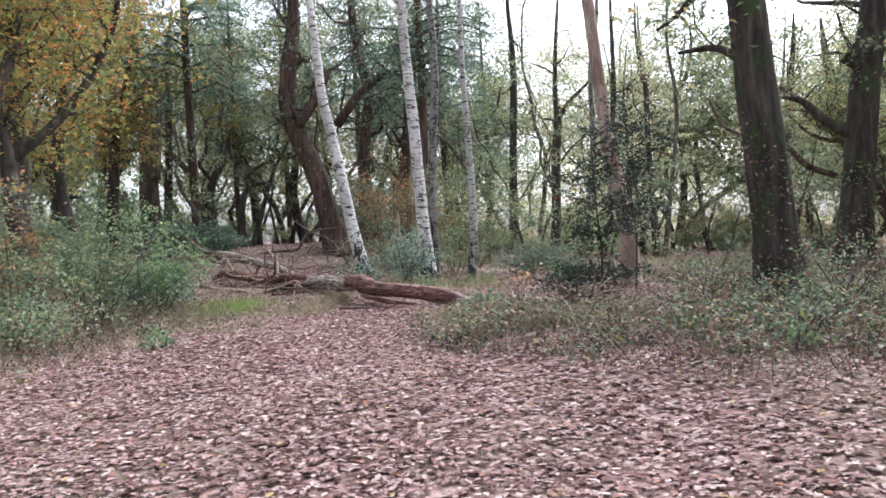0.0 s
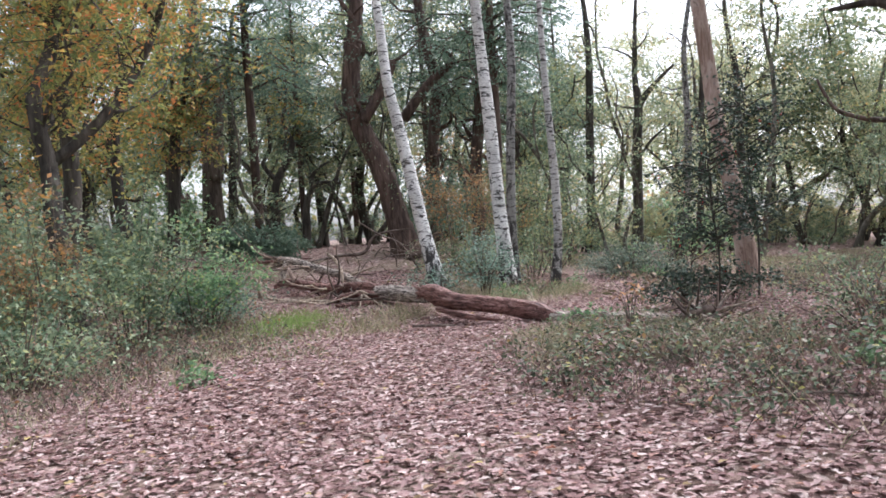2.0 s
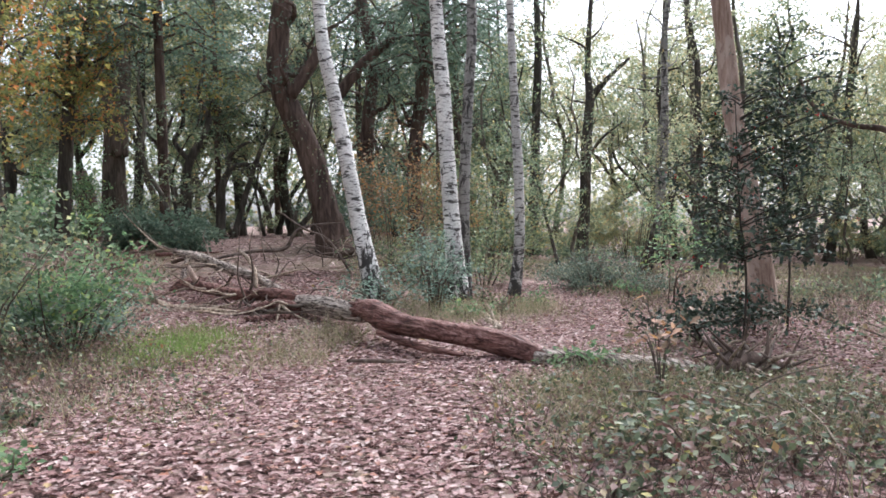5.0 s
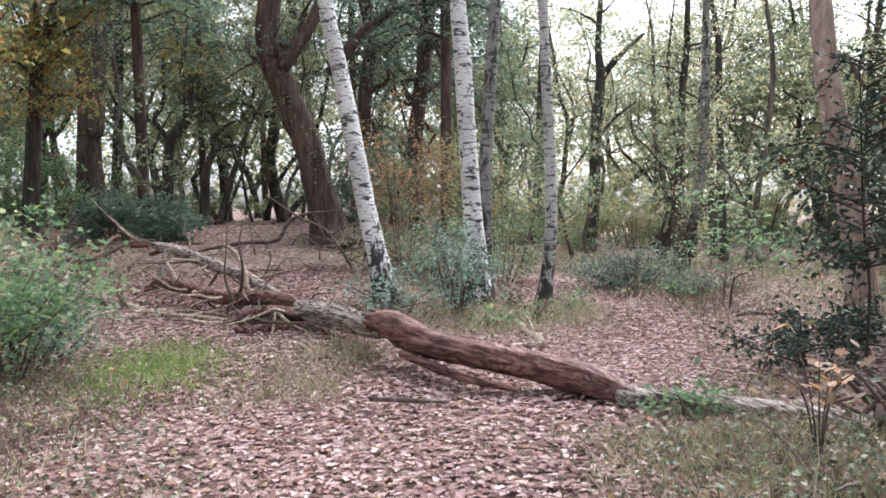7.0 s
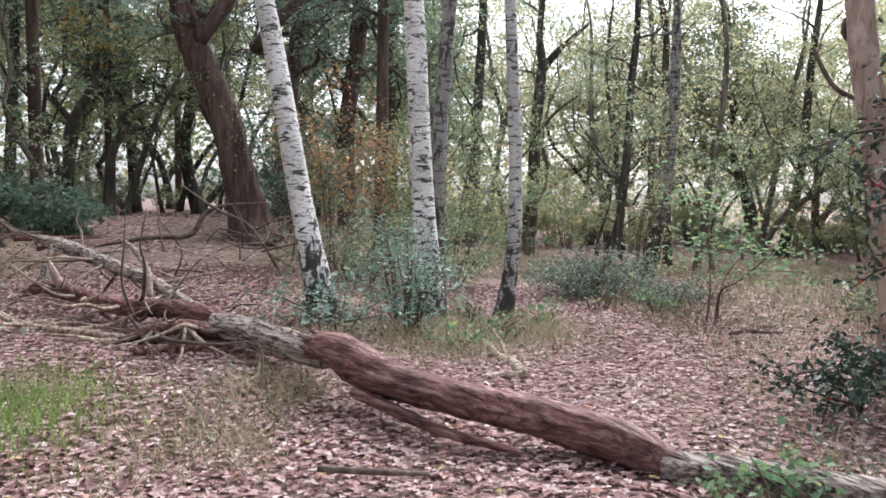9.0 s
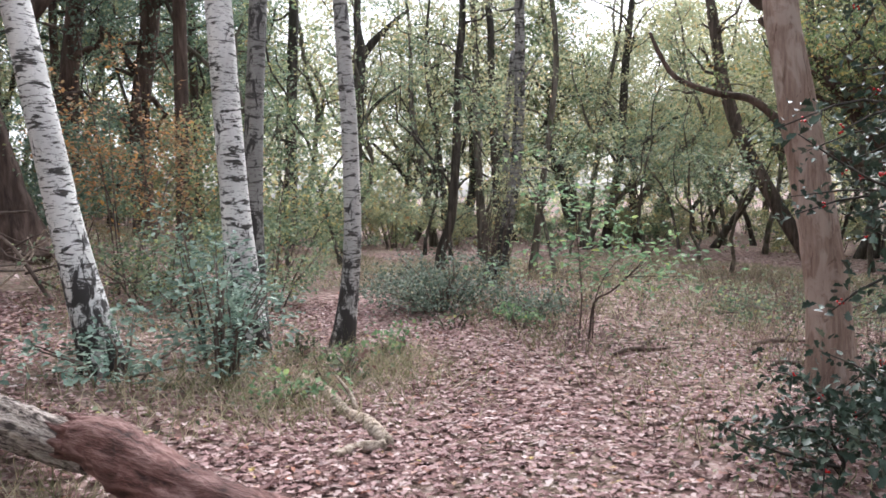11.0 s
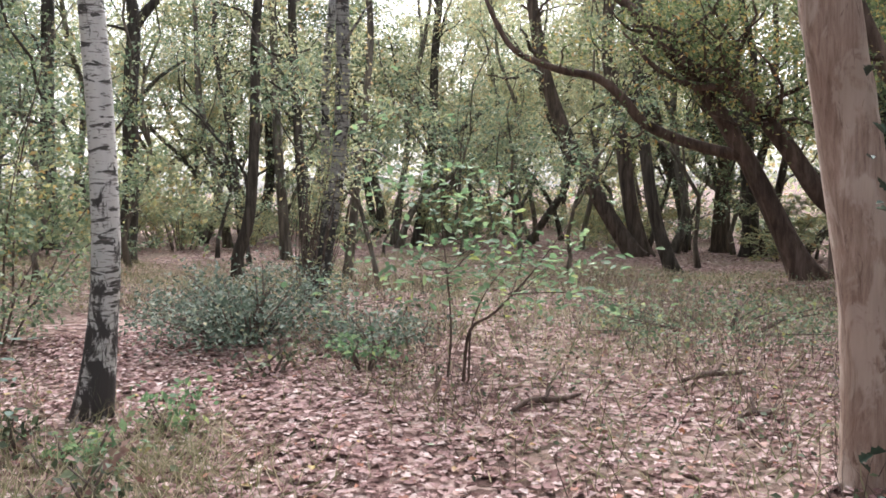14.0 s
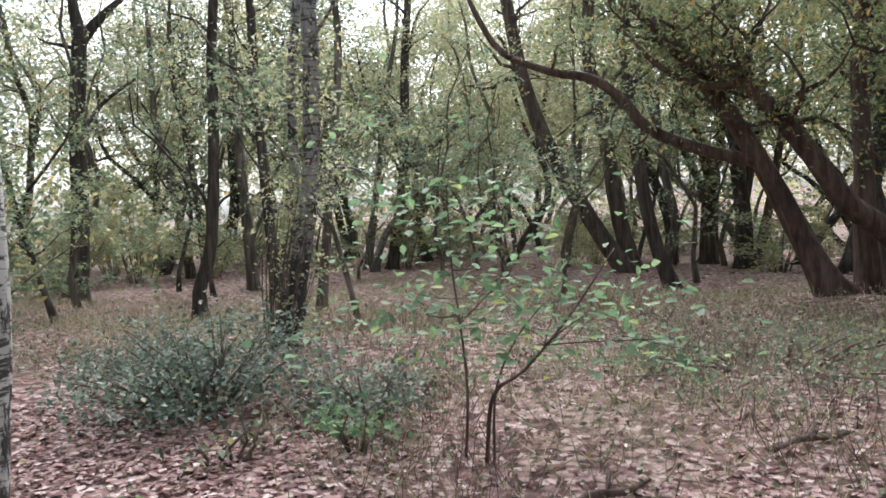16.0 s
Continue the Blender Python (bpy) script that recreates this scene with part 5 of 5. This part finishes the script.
shrub("honeysuckle", "low bluish-green honeysuckle below a birch", (-1.55, 17.2), 0.75, 0.6, 600, 0.07, BLUE_LEAF, seed=2, shape="leaf", flat=0.65, clump=16)
shrub("honeysuckle", "bluish-green honeysuckle between two birches", (-0.8, 17.05), 0.5, 1.15, 560, 0.07, BLUE_LEAF, seed=3, shape="leaf", flat=0.65, clump=14)
shrub("bramble_bush", "grey-green tangle of brambles beside the path", (2.3, 20.6), 1.05, 0.74, 5200, 0.05, BUSH_LEAF, 40, seed=4, clump=30)
shrub("bramble_bush", "low bluish bramble clump below the sapling", (3.05, 19.5), 0.6, 0.45, 900, 0.055, BUSH_LEAF, 12, seed=5, clump=20)
shrub("hazel_shrub", "leafy green shrub at the wood's edge", (-5.6, 13.2), 1.3, 2.5, 4300, 0.07, SHRUB_LEAF, 14, seed=6)
shrub("hazel_shrub", "rust-tinged leafy shrub at the wood's edge", (-6.4, 11.3), 1.4, 2.2, 5000, 0.07, SHRUB_LEAF, 14, seed=7)
shrub("hazel_shrub", "bright green shrub beside a broken stump", (-12.3, 30.6), 1.7, 3.2, 4200, 0.1, SAPLING_LEAF, 12, seed=8)
shrub("rhododendron", "dark evergreen mass in deep shade", (-7.2, 26.4), 0.9, 1.2, 2000, 0.12, DARK_LEAF, 16, seed=9)
shrub("rhododendron", "dark evergreen mass in deep shade", (-8.5, 26.8), 1.0, 1.3, 2400, 0.12, DARK_LEAF, 16, seed=10)
shrub("beech_shrub", "young beech with layers of rusty leaves", (-1.5, 22.2), 1.7, 3.4, 3600, 0.07, RUST_LEAF, 7, seed=11, floor=1.3, flat=0.6)
shrub("beech_shrub", "green undergrowth below a rusty beech", (-1.1, 21.4), 1.2, 1.5, 2600, 0.06, SHRUB_LEAF, 9, seed=20)
shrub("beech_shrub", "green undergrowth between two birches", (0.2, 21.6), 1.0, 1.3, 2200, 0.06, SHRUB_LEAF, 9, seed=21)
shrub("beech_shrub", "dark-leaved undergrowth behind birches", (0.6, 24.6), 1.9, 3.8, 7000, 0.08, OAK_LEAF, 16, seed=12)
shrub("beech_shrub", "shrub with rust-brown autumn leaves", (-6.3, 12.3), 1.2, 2.5, 1700, 0.075, RUST_LEAF, 10, seed=22, floor=1.0)
shrub("hazel_shrub", "yellow-green leafy young hazel", (-5.0, 14.0), 0.9, 2.2, 1900, 0.075, SAPLING_LEAF, 9, seed=23, floor=0.6)
for i, (bx, by) in enumerate([(3.0, 7.3), (1.7, 7.7), (2.5, 8.5), (0.1, 8.8), (4.2, 7.8), (1.2, 9.3), (-3.3, 9.4), (-3.9, 10.8), (0.3, 17.9), (1.9, 19.2), (2.6, 18.9), (3.7, 19.9), (0.55, 12.15), (0.1, 18.3), (0.95, 18.2), (0.2, 17.2), (-0.35, 16.6)]):
    shrub("herb_clump", "small clump of yellow-green leaves", (bx, by), 0.28, 0.28, 150, 0.06, (SAPLING_LEAF, BRAMBLE)[i % 2], 6, seed=130 + i, group="herb clumps beside the path")
shrub("hazel_shrub", "grey-green leafy thicket at the wood's edge", (-8.2, 13.6), 1.6, 2.6, 4500, 0.08, SHRUB_LEAF, 16, seed=15)
shrub("hazel_shrub", "low grey-green thicket beside the way", (-5.3, 9.9), 1.1, 0.95, 2600, 0.06, SHRUB_LEAF, 22, seed=16)
shrub("hazel_shrub", "low bluish thicket below the brush", (-5.0, 14.6), 1.0, 0.9, 3000, 0.055, BLUE_LEAF, 20, seed=17)
shrub("bramble_bush", "low grey-green herbs on the woodland floor", (6.6, 18.6), 1.7, 0.35, 1800, 0.055, SHRUB_LEAF, 18, seed=18)
for i, (bx, by, br, bh) in enumerate([(3.1, 9.7, 0.9, 0.75), (4.5, 9.4, 0.9, 0.8), (5.7, 10.6, 1.1, 0.95), (4.0, 12.2, 1.0, 0.8), (6.2, 8.6, 1.0, 0.8), (3.4, 8.2, 0.8, 0.45)]):
    shrub("bramble_bush", "tangled grey-green brambles beside the path", (bx, by), br, bh, 1100, 0.055, (BRAMBLE, SHRUB_LEAF)[i % 2], 26, seed=100 + i, group="brambles beside the path")
shrub("beech_shrub", "dark-leaved undergrowth beside the lane", (-2.7, 27.0), 1.6, 3.0, 5000, 0.09, DARK_LEAF, 16, seed=19)

# oak seedling whose few leaves have turned orange
rng = np.random.default_rng(58)
at = (1.0, 11.25, float(height(1.0, 11.25)))
seedling = thing("oak_seedling", at, "small oak seedling with orange leaves", "sapling")
forms = []
for k in range(4):
    b = Buf()
    leaves(b, np.zeros((1, 3)), 0.1, rng, 0.7, 0.1, "oak", 1.2)
    forms.append(b.mesh("leaf", ORANGE_LEAF))
for k in range(7):
    a, rr = rng.uniform(0, 6.28), rng.uniform(0.2, 0.5)
    limb = [(0, 0, -0.03, 0.007), (math.cos(a) * rr * 0.3, math.sin(a) * rr * 0.3, 0.42, 0.005), (math.cos(a) * rr, math.sin(a) * rr, rng.uniform(0.5, 0.85), 0.002)]
    b = Buf()
    tube(b, limb, 5, 0.1, 0, rng)
    part("stem", b, TWIG, seedling, smooth=True)
    c = spline(limb, 0.04)
    for _ in range(7):
        leaf = new("leaf", forms[rng.integers(0, 4)])
        leaf.parent = seedling
        leaf.location = c[rng.integers(len(c) // 2, len(c)), :3] + rng.normal(0, 0.05, 3)
        leaf.rotation_euler = (rng.normal(0, 0.3), rng.normal(0, 0.3), rng.uniform(0, 6.28))

# oak sapling with thin bare stems and fresh leaves
rng = np.random.default_rng(41)
base = (3.17, 18.3, float(height(3.17, 18.3)))
sap = thing("oak_sapling", base, "thin two-stemmed sapling with fresh green leaves", "sapling")
tips = []
for limb in (SAP_A, SAP_B, SAP_C, SAP_D, SAP_E):
    b = Buf()
    tube(b, [(*r[:3], r[3] * 0.62) for r in limb], 7, 0.06, 0.04, rng, 0, base)
    part("stem", b, BROWN_BARK, sap, smooth=True)
    tips += [limb] + side_limbs(limb, rng, 9, 0.9, 9, 0.6, 0.25)
b = Buf()
for limb in tips[1:]:
    tube(b, [(*r[:3], min(r[3], 0.004)) for r in limb], 4, 0.1, 0, rng, 0, base)
part("twig_spray", b, DARK_BARK, sap)
pos = spray(tips, rng, 42, 0.6, 0.35)
b = Buf()
leaves(b, pos[pos[:, 2] > 0.8] - np.array(base), 0.078, rng, 0.6, 0.12, "leaf", 1.15)
part("leaves", b, SAPLING_LEAF, sap)

# undergrowth farther off
rng = np.random.default_rng(90)
KINDS = [shrub("undergrowth_bush", "", (0, 0), 1.3, 1.7 + 0.6 * i, 1500, 0.145, (SHRUB_LEAF, HAZED_LEAF, OAK_LEAF)[i], 10, seed=60 + i, shape="tri") for i in range(3)]
for i, (x, y) in enumerate(scatter(46, -26, 4, 27, 52, 1.6, 21) + scatter(46, 4, 36, 34, 56, 1.6, 22) + scatter(10, 8, 20, 3, 12, 2.0, 23) + scatter(20, 19, 34, 16, 34, 1.8, 28) + scatter(10, -15, -8.5, 6, 24, 1.8, 24)):
    k = (0, 2)[i % 2] if x < 4 else (1, 1, 0)[i % 3]
    ob = copy_thing(KINDS[k], pose(x, y, float(height(x, y)), 0, 0, rng.uniform(0, 360)))
    s = rng.uniform(0.7, 1.4)
    ob.scale = (s, s, s * rng.uniform(0.6, 1.2))
    tagged(ob, ("green leafy undergrowth bush", "yellow-green undergrowth bush paled by painted haze", "dark green undergrowth bush")[k], "shrub", "undergrowth of the wood")
for src in KINDS:
    for o in (*src.children_recursive, src):
        bpy.data.objects.remove(o)

# ---- the floor's cover ----
def spread_over(n, x0, x1, y0, y1, rng, keep):
    x, y = rng.uniform(x0, x1, n), rng.uniform(y0, y1, n)
    ok = rng.uniform(0, 1, n) < keep(x, y)
    x, y = x[ok], y[ok]
    return np.stack([x, y, height(x, y)], -1)


def bank(x, y):
    """Where brambles and heather grow beside the way."""
    right = ss(0.0, 0.9, x - (-0.75 + 0.35 * np.maximum(9.3 - y, 0) ** 1.6)) * ss(4.8, 7.4, y) * ss(11.0, 10.0, y - 0.08 * x)
    left = ss(0.0, 1.0, -3.6 - x + 0.12 * (y - 8) - 3.2 * ss(13.0, 15.5, y)) * ss(5.5, 9.0, y) * ss(26, 20, y)
    return np.clip(right + left, 0, 1)


rng = np.random.default_rng(7)
def strewn(x, y):
    """How thickly the fallen leaves lie."""
    open_floor = 0.35 * ss(-2.6, -1.6, x) * ss(0.6, -0.2, x) * ss(16.5, 15.0, y) + 0.62 * ss(0.9, 2.0, x) * ss(18.6, 16.0, y + 0.25 * np.sin(2.1 * x)) * ss(8.5, 6.5, x)
    patchy = 0.75 + 0.25 * np.sin(2.3 * x + 0.8 * y) * np.sin(1.7 * y - 1.2 * x)
    return np.clip(1 - (0.25 + 0.4 * ss(12, 15, y)) * np.maximum(path_gap(x, y), 0), (0.3 * ss(14.5, 12.5, y) + 0.12 + open_floor) * patchy, 1) * (1 - 0.35 * bank(x, y))


pos = spread_over(185000, -6, 8, 3, 22, rng, strewn)
pos[:, 2] += rng.uniform(0.004, 0.035, len(pos))
b = Buf()
near = pos[:, 1] < 6.5
leaves(b, pos[near], 0.058, rng, 0.88, 0.02, "oak", 1.3, 1.0)
mid = ~near & (pos[:, 1] < 18)
leaves(b, pos[mid], 0.058, rng, 0.88, 0.02, "lobed", 1.3, 1.2)
leaves(b, pos[~near & ~mid], 0.06, rng, 0.88, 0.02, "chip", 1.3, 1.2)
litter = part("leaf_litter", b, LITTER)
tagged(litter, "pinkish-brown fallen oak leaves strewn over the path", "fallen leaves", kind="stuff")
pos = spread_over(26000, -16, 22, 3, 44, rng, lambda x, y: 0.8 * np.where((x > -6) & (x < 8) & (y < 22), 0.0, 1.0))
pos[:, 2] += 0.02
b = Buf()
leaves(b, pos, 0.11, rng, 0.8, 0.02, "tri", 1.2, 1.6)
far_litter = part("leaf_litter", b, LITTER)
tagged(far_litter, "brown fallen leaves over the woodland floor", "fallen leaves", kind="stuff")

pos = spread_over(230000, -9, 14, 6, 34, rng, lambda x, y: ss(0.0, 1.1, path_gap(x, y)) * (0.25 + 0.5 * (np.sin(1.3 * x + 0.7 * y) * np.sin(0.9 * y - 1.1 * x + 2) > -0.1)) * 0.7 * (1 - 0.75 * bank(x, y)) * (1 - 0.6 * ss(0.9, 2.0, x) * ss(18.0, 16.0, y)) * (1 - 0.6 * ss(-2.6, -1.6, x) * ss(0.6, -0.2, x) * ss(17, 15.5, y)))
pos = np.vstack([pos, spread_over(9000, -0.5, 2.6, 9.6, 11.9, rng, lambda x, y: ss(-0.6, 0.5, x - 0.15 * (11.5 - y)) * 0.9), spread_over(4200, -5.5, -1.8, 9.8, 15.8, rng, lambda x, y: ss(-1.9, -3.2, x + 0.35 * np.sin(2.2 * y)) * ss(15.8, 14.8, y) * ss(9.8, 11.2, y) * (0.12 + 0.7 * ss(-0.2, 0.6, np.sin(2.7 * x + 1.4 * y) * np.sin(1.9 * y - 2.1 * x))))])
b = Buf()
blades(b, pos, 0.2, 0.009, rng, 0.8)
for tx, ty, sx, sy, cnt in ((-1.95, 14.85, 0.25, 0.35, 420), (-2.3, 13.7, 0.3, 0.4, 350), (-0.5, 16.6, 0.5, 0.5, 900), (0.55, 17.6, 0.4, 0.5, 1100)):
    t2 = rng.normal(0, 1, (cnt, 2)) * (sx, sy) + (tx, ty)
    blades(b, np.stack([t2[:, 0], t2[:, 1], height(t2[:, 0], t2[:, 1])], -1), 0.3, 0.006, rng, 0.8)
grass = part("dry_grass", b, GRASS)
tagged(grass, "thin dry straw-coloured grass on the woodland floor", "grass", kind="stuff")
tuft = rng.normal(0, 1, (2600, 2)) * (0.36, 0.62) + (-3.7, 14.3)
b = Buf()
blades(b, np.stack([tuft[:, 0], tuft[:, 1], height(tuft[:, 0], tuft[:, 1])], -1), 0.13, 0.008, rng, 0.6)
lawn = part("green_grass", b, GREEN_GRASS)
tagged(lawn, "patch of fresh green grass before the brush", "grass", kind="stuff")

hump = lambda x, y: 0.34 + 0.26 * np.sin(2.3 * x + 1.1 * y) * np.sin(1.9 * y - 0.7 * x + 1)
pos = np.vstack([spread_over(60000, -0.9, 7, 6, 12.5, rng, bank), spread_over(60000, -11, -3, 5.5, 22, rng, bank)])
gap = np.sin(3.1 * pos[:, 0] + 1.3 * pos[:, 1]) * np.sin(2.7 * pos[:, 1] - 1.9 * pos[:, 0] + 2)
pos = pos[rng.uniform(-0.55, 0.7, len(pos)) < gap]
pos[:, 2] += rng.uniform(0, 1, len(pos)) ** 1.5 * hump(pos[:, 0], pos[:, 1])
b = Buf()
leaves(b, pos, 0.052, rng, 0.3, 0.1, "chip")
top = np.vstack([spread_over(6500, -0.9, 7, 5, 12.0, rng, bank), spread_over(3000, -9, -3, 5.5, 18, rng, bank)])
top = top[rng.uniform(-0.6, 0.8, len(top)) < np.sin(2.2 * top[:, 0] + 3.3 * top[:, 1]) * np.sin(2.9 * top[:, 1] - 2.4 * top[:, 0])]
top[:, 2] += rng.uniform(0.35, 1.1, len(top)) * hump(top[:, 0], top[:, 1])
leaves(b, top, 0.06, rng, 0.6, 0.05, "leaf", 1.3)
low = part("bramble_cover", b, BRAMBLE)
tagged(low, "low green brambles and heather beside the path", "undergrowth", kind="stuff")
pos = spread_over(16000, -12, 9, 5, 24, rng, lambda x, y: bank(x, y) * 0.5)
b = Buf()
blades(b, pos[::3], 0.5, 0.007, rng, 0.9)
wisps = part("dead_stalks", b, GRASS)
tagged(wisps, "pale dead stalks standing among brambles", "undergrowth", kind="stuff")
pos = spread_over(9000, 1.2, 10, 14.5, 24, rng, lambda x, y: ss(0.2, 1.0, path_gap(x, y)) * (0.2 + 0.8 * (np.sin(1.9 * x - 1.2 * y) > 0)))
b = Buf()
blades(b, pos, 0.34, 0.0055, rng, 0.45)
pos = spread_over(34000, -10, 8, 5.5, 17, rng, lambda x, y: bank(x, y) * 0.9)
blades(b, pos, 0.36, 0.006, rng, 0.75)
stalks = part("heather_stalks", b, STALK)
tagged(stalks, "thin reddish-brown heather stalks among brambles and leaves", "undergrowth", kind="stuff")
pos = spread_over(70000, -9, 13, 12, 30, rng, lambda x, y: ss(0.2, 1.2, path_gap(x, y)) * (0.3 + 0.5 * (np.sin(2.1 * x + y) * np.sin(1.7 * y - x) > 0.0)))
pos = np.vstack([pos, spread_over(7000, -0.3, 2.8, 9.6, 11.8, rng, lambda x, y: ss(-0.6, 0.5, x - 0.15 * (11.5 - y)) * 0.9), spread_over(2500, -4.8, -2.3, 10.5, 15.5, rng, lambda x, y: 0.7 * (np.sin(2.7 * x + 1.4 * y) > 0))])
pos[:, 2] += rng.uniform(0, 0.16, len(pos))
b = Buf()
leaves(b, pos, 0.045, rng, 0.4, 0.1, "chip")
herbs = part("ground_herbs", b, BRAMBLE)
tagged(herbs, "scattered small green herbs among fallen leaves", "undergrowth", kind="stuff")

# loose sticks and dead stalks among the brambles and on the leaves
rng = np.random.default_rng(31)
for k in range(70):
    x, y = (rng.uniform(-0.4, 5.5), rng.uniform(7.2, 11.6)) if k < 40 else (rng.uniform(-5, 4.5), rng.uniform(7, 19))
    a, ln, r = rng.uniform(0, 6.28), rng.uniform(0.25, 0.9), rng.uniform(0.004, 0.011)
    if k >= 40 and path_gap(x, y) < 0 and rng.uniform() < 0.6:
        continue
    g = float(height(x, y))
    up = rng.uniform(0.02, 0.35) if k < 40 else 0.02
    dx, dy = math.cos(a) * ln, math.sin(a) * ln
    ob = thing("stick", (x, y, g), "thin pale dead stick among fallen leaves" if k >= 40 else "thin pale dead stalk leaning in brambles", "stick", "dead sticks on the woodland floor")
    b = Buf()
    tube(b, [(0, 0, 0.0, r), (dx * 0.4, dy * 0.4 + rng.normal(0, 0.04), up * 0.7, r * 0.9), (dx, dy, up, r * 0.5)], 5, 0.1, 0.05, rng)
    part("wood", b, (PALE_WOOD, TWIG)[k % 2], ob, smooth=True)

# the leaves nearest the walk lie singly on the floor
rng = np.random.default_rng(88)
forms = []
for k in range(6):
    b = Buf()
    leaves(b, np.zeros((1, 3)), 0.075, rng, 0.85, 0.02, "oak", 1.25, 1.5)
    forms.append(b.mesh("leaf", LITTER_ONE))
for k in range(300):
    y = rng.uniform(4.6, 11.5)
    x = -0.12 * y - 0.2 + rng.normal(0, 0.9)
    leaf = new("leaf", forms[k % 6])
    leaf.parent = ground
    leaf.location = (x, y, float(height(x, y)) + 0.03)
    leaf.rotation_euler = (rng.normal(0, 0.2), rng.normal(0, 0.2), rng.uniform(0, 6.28))
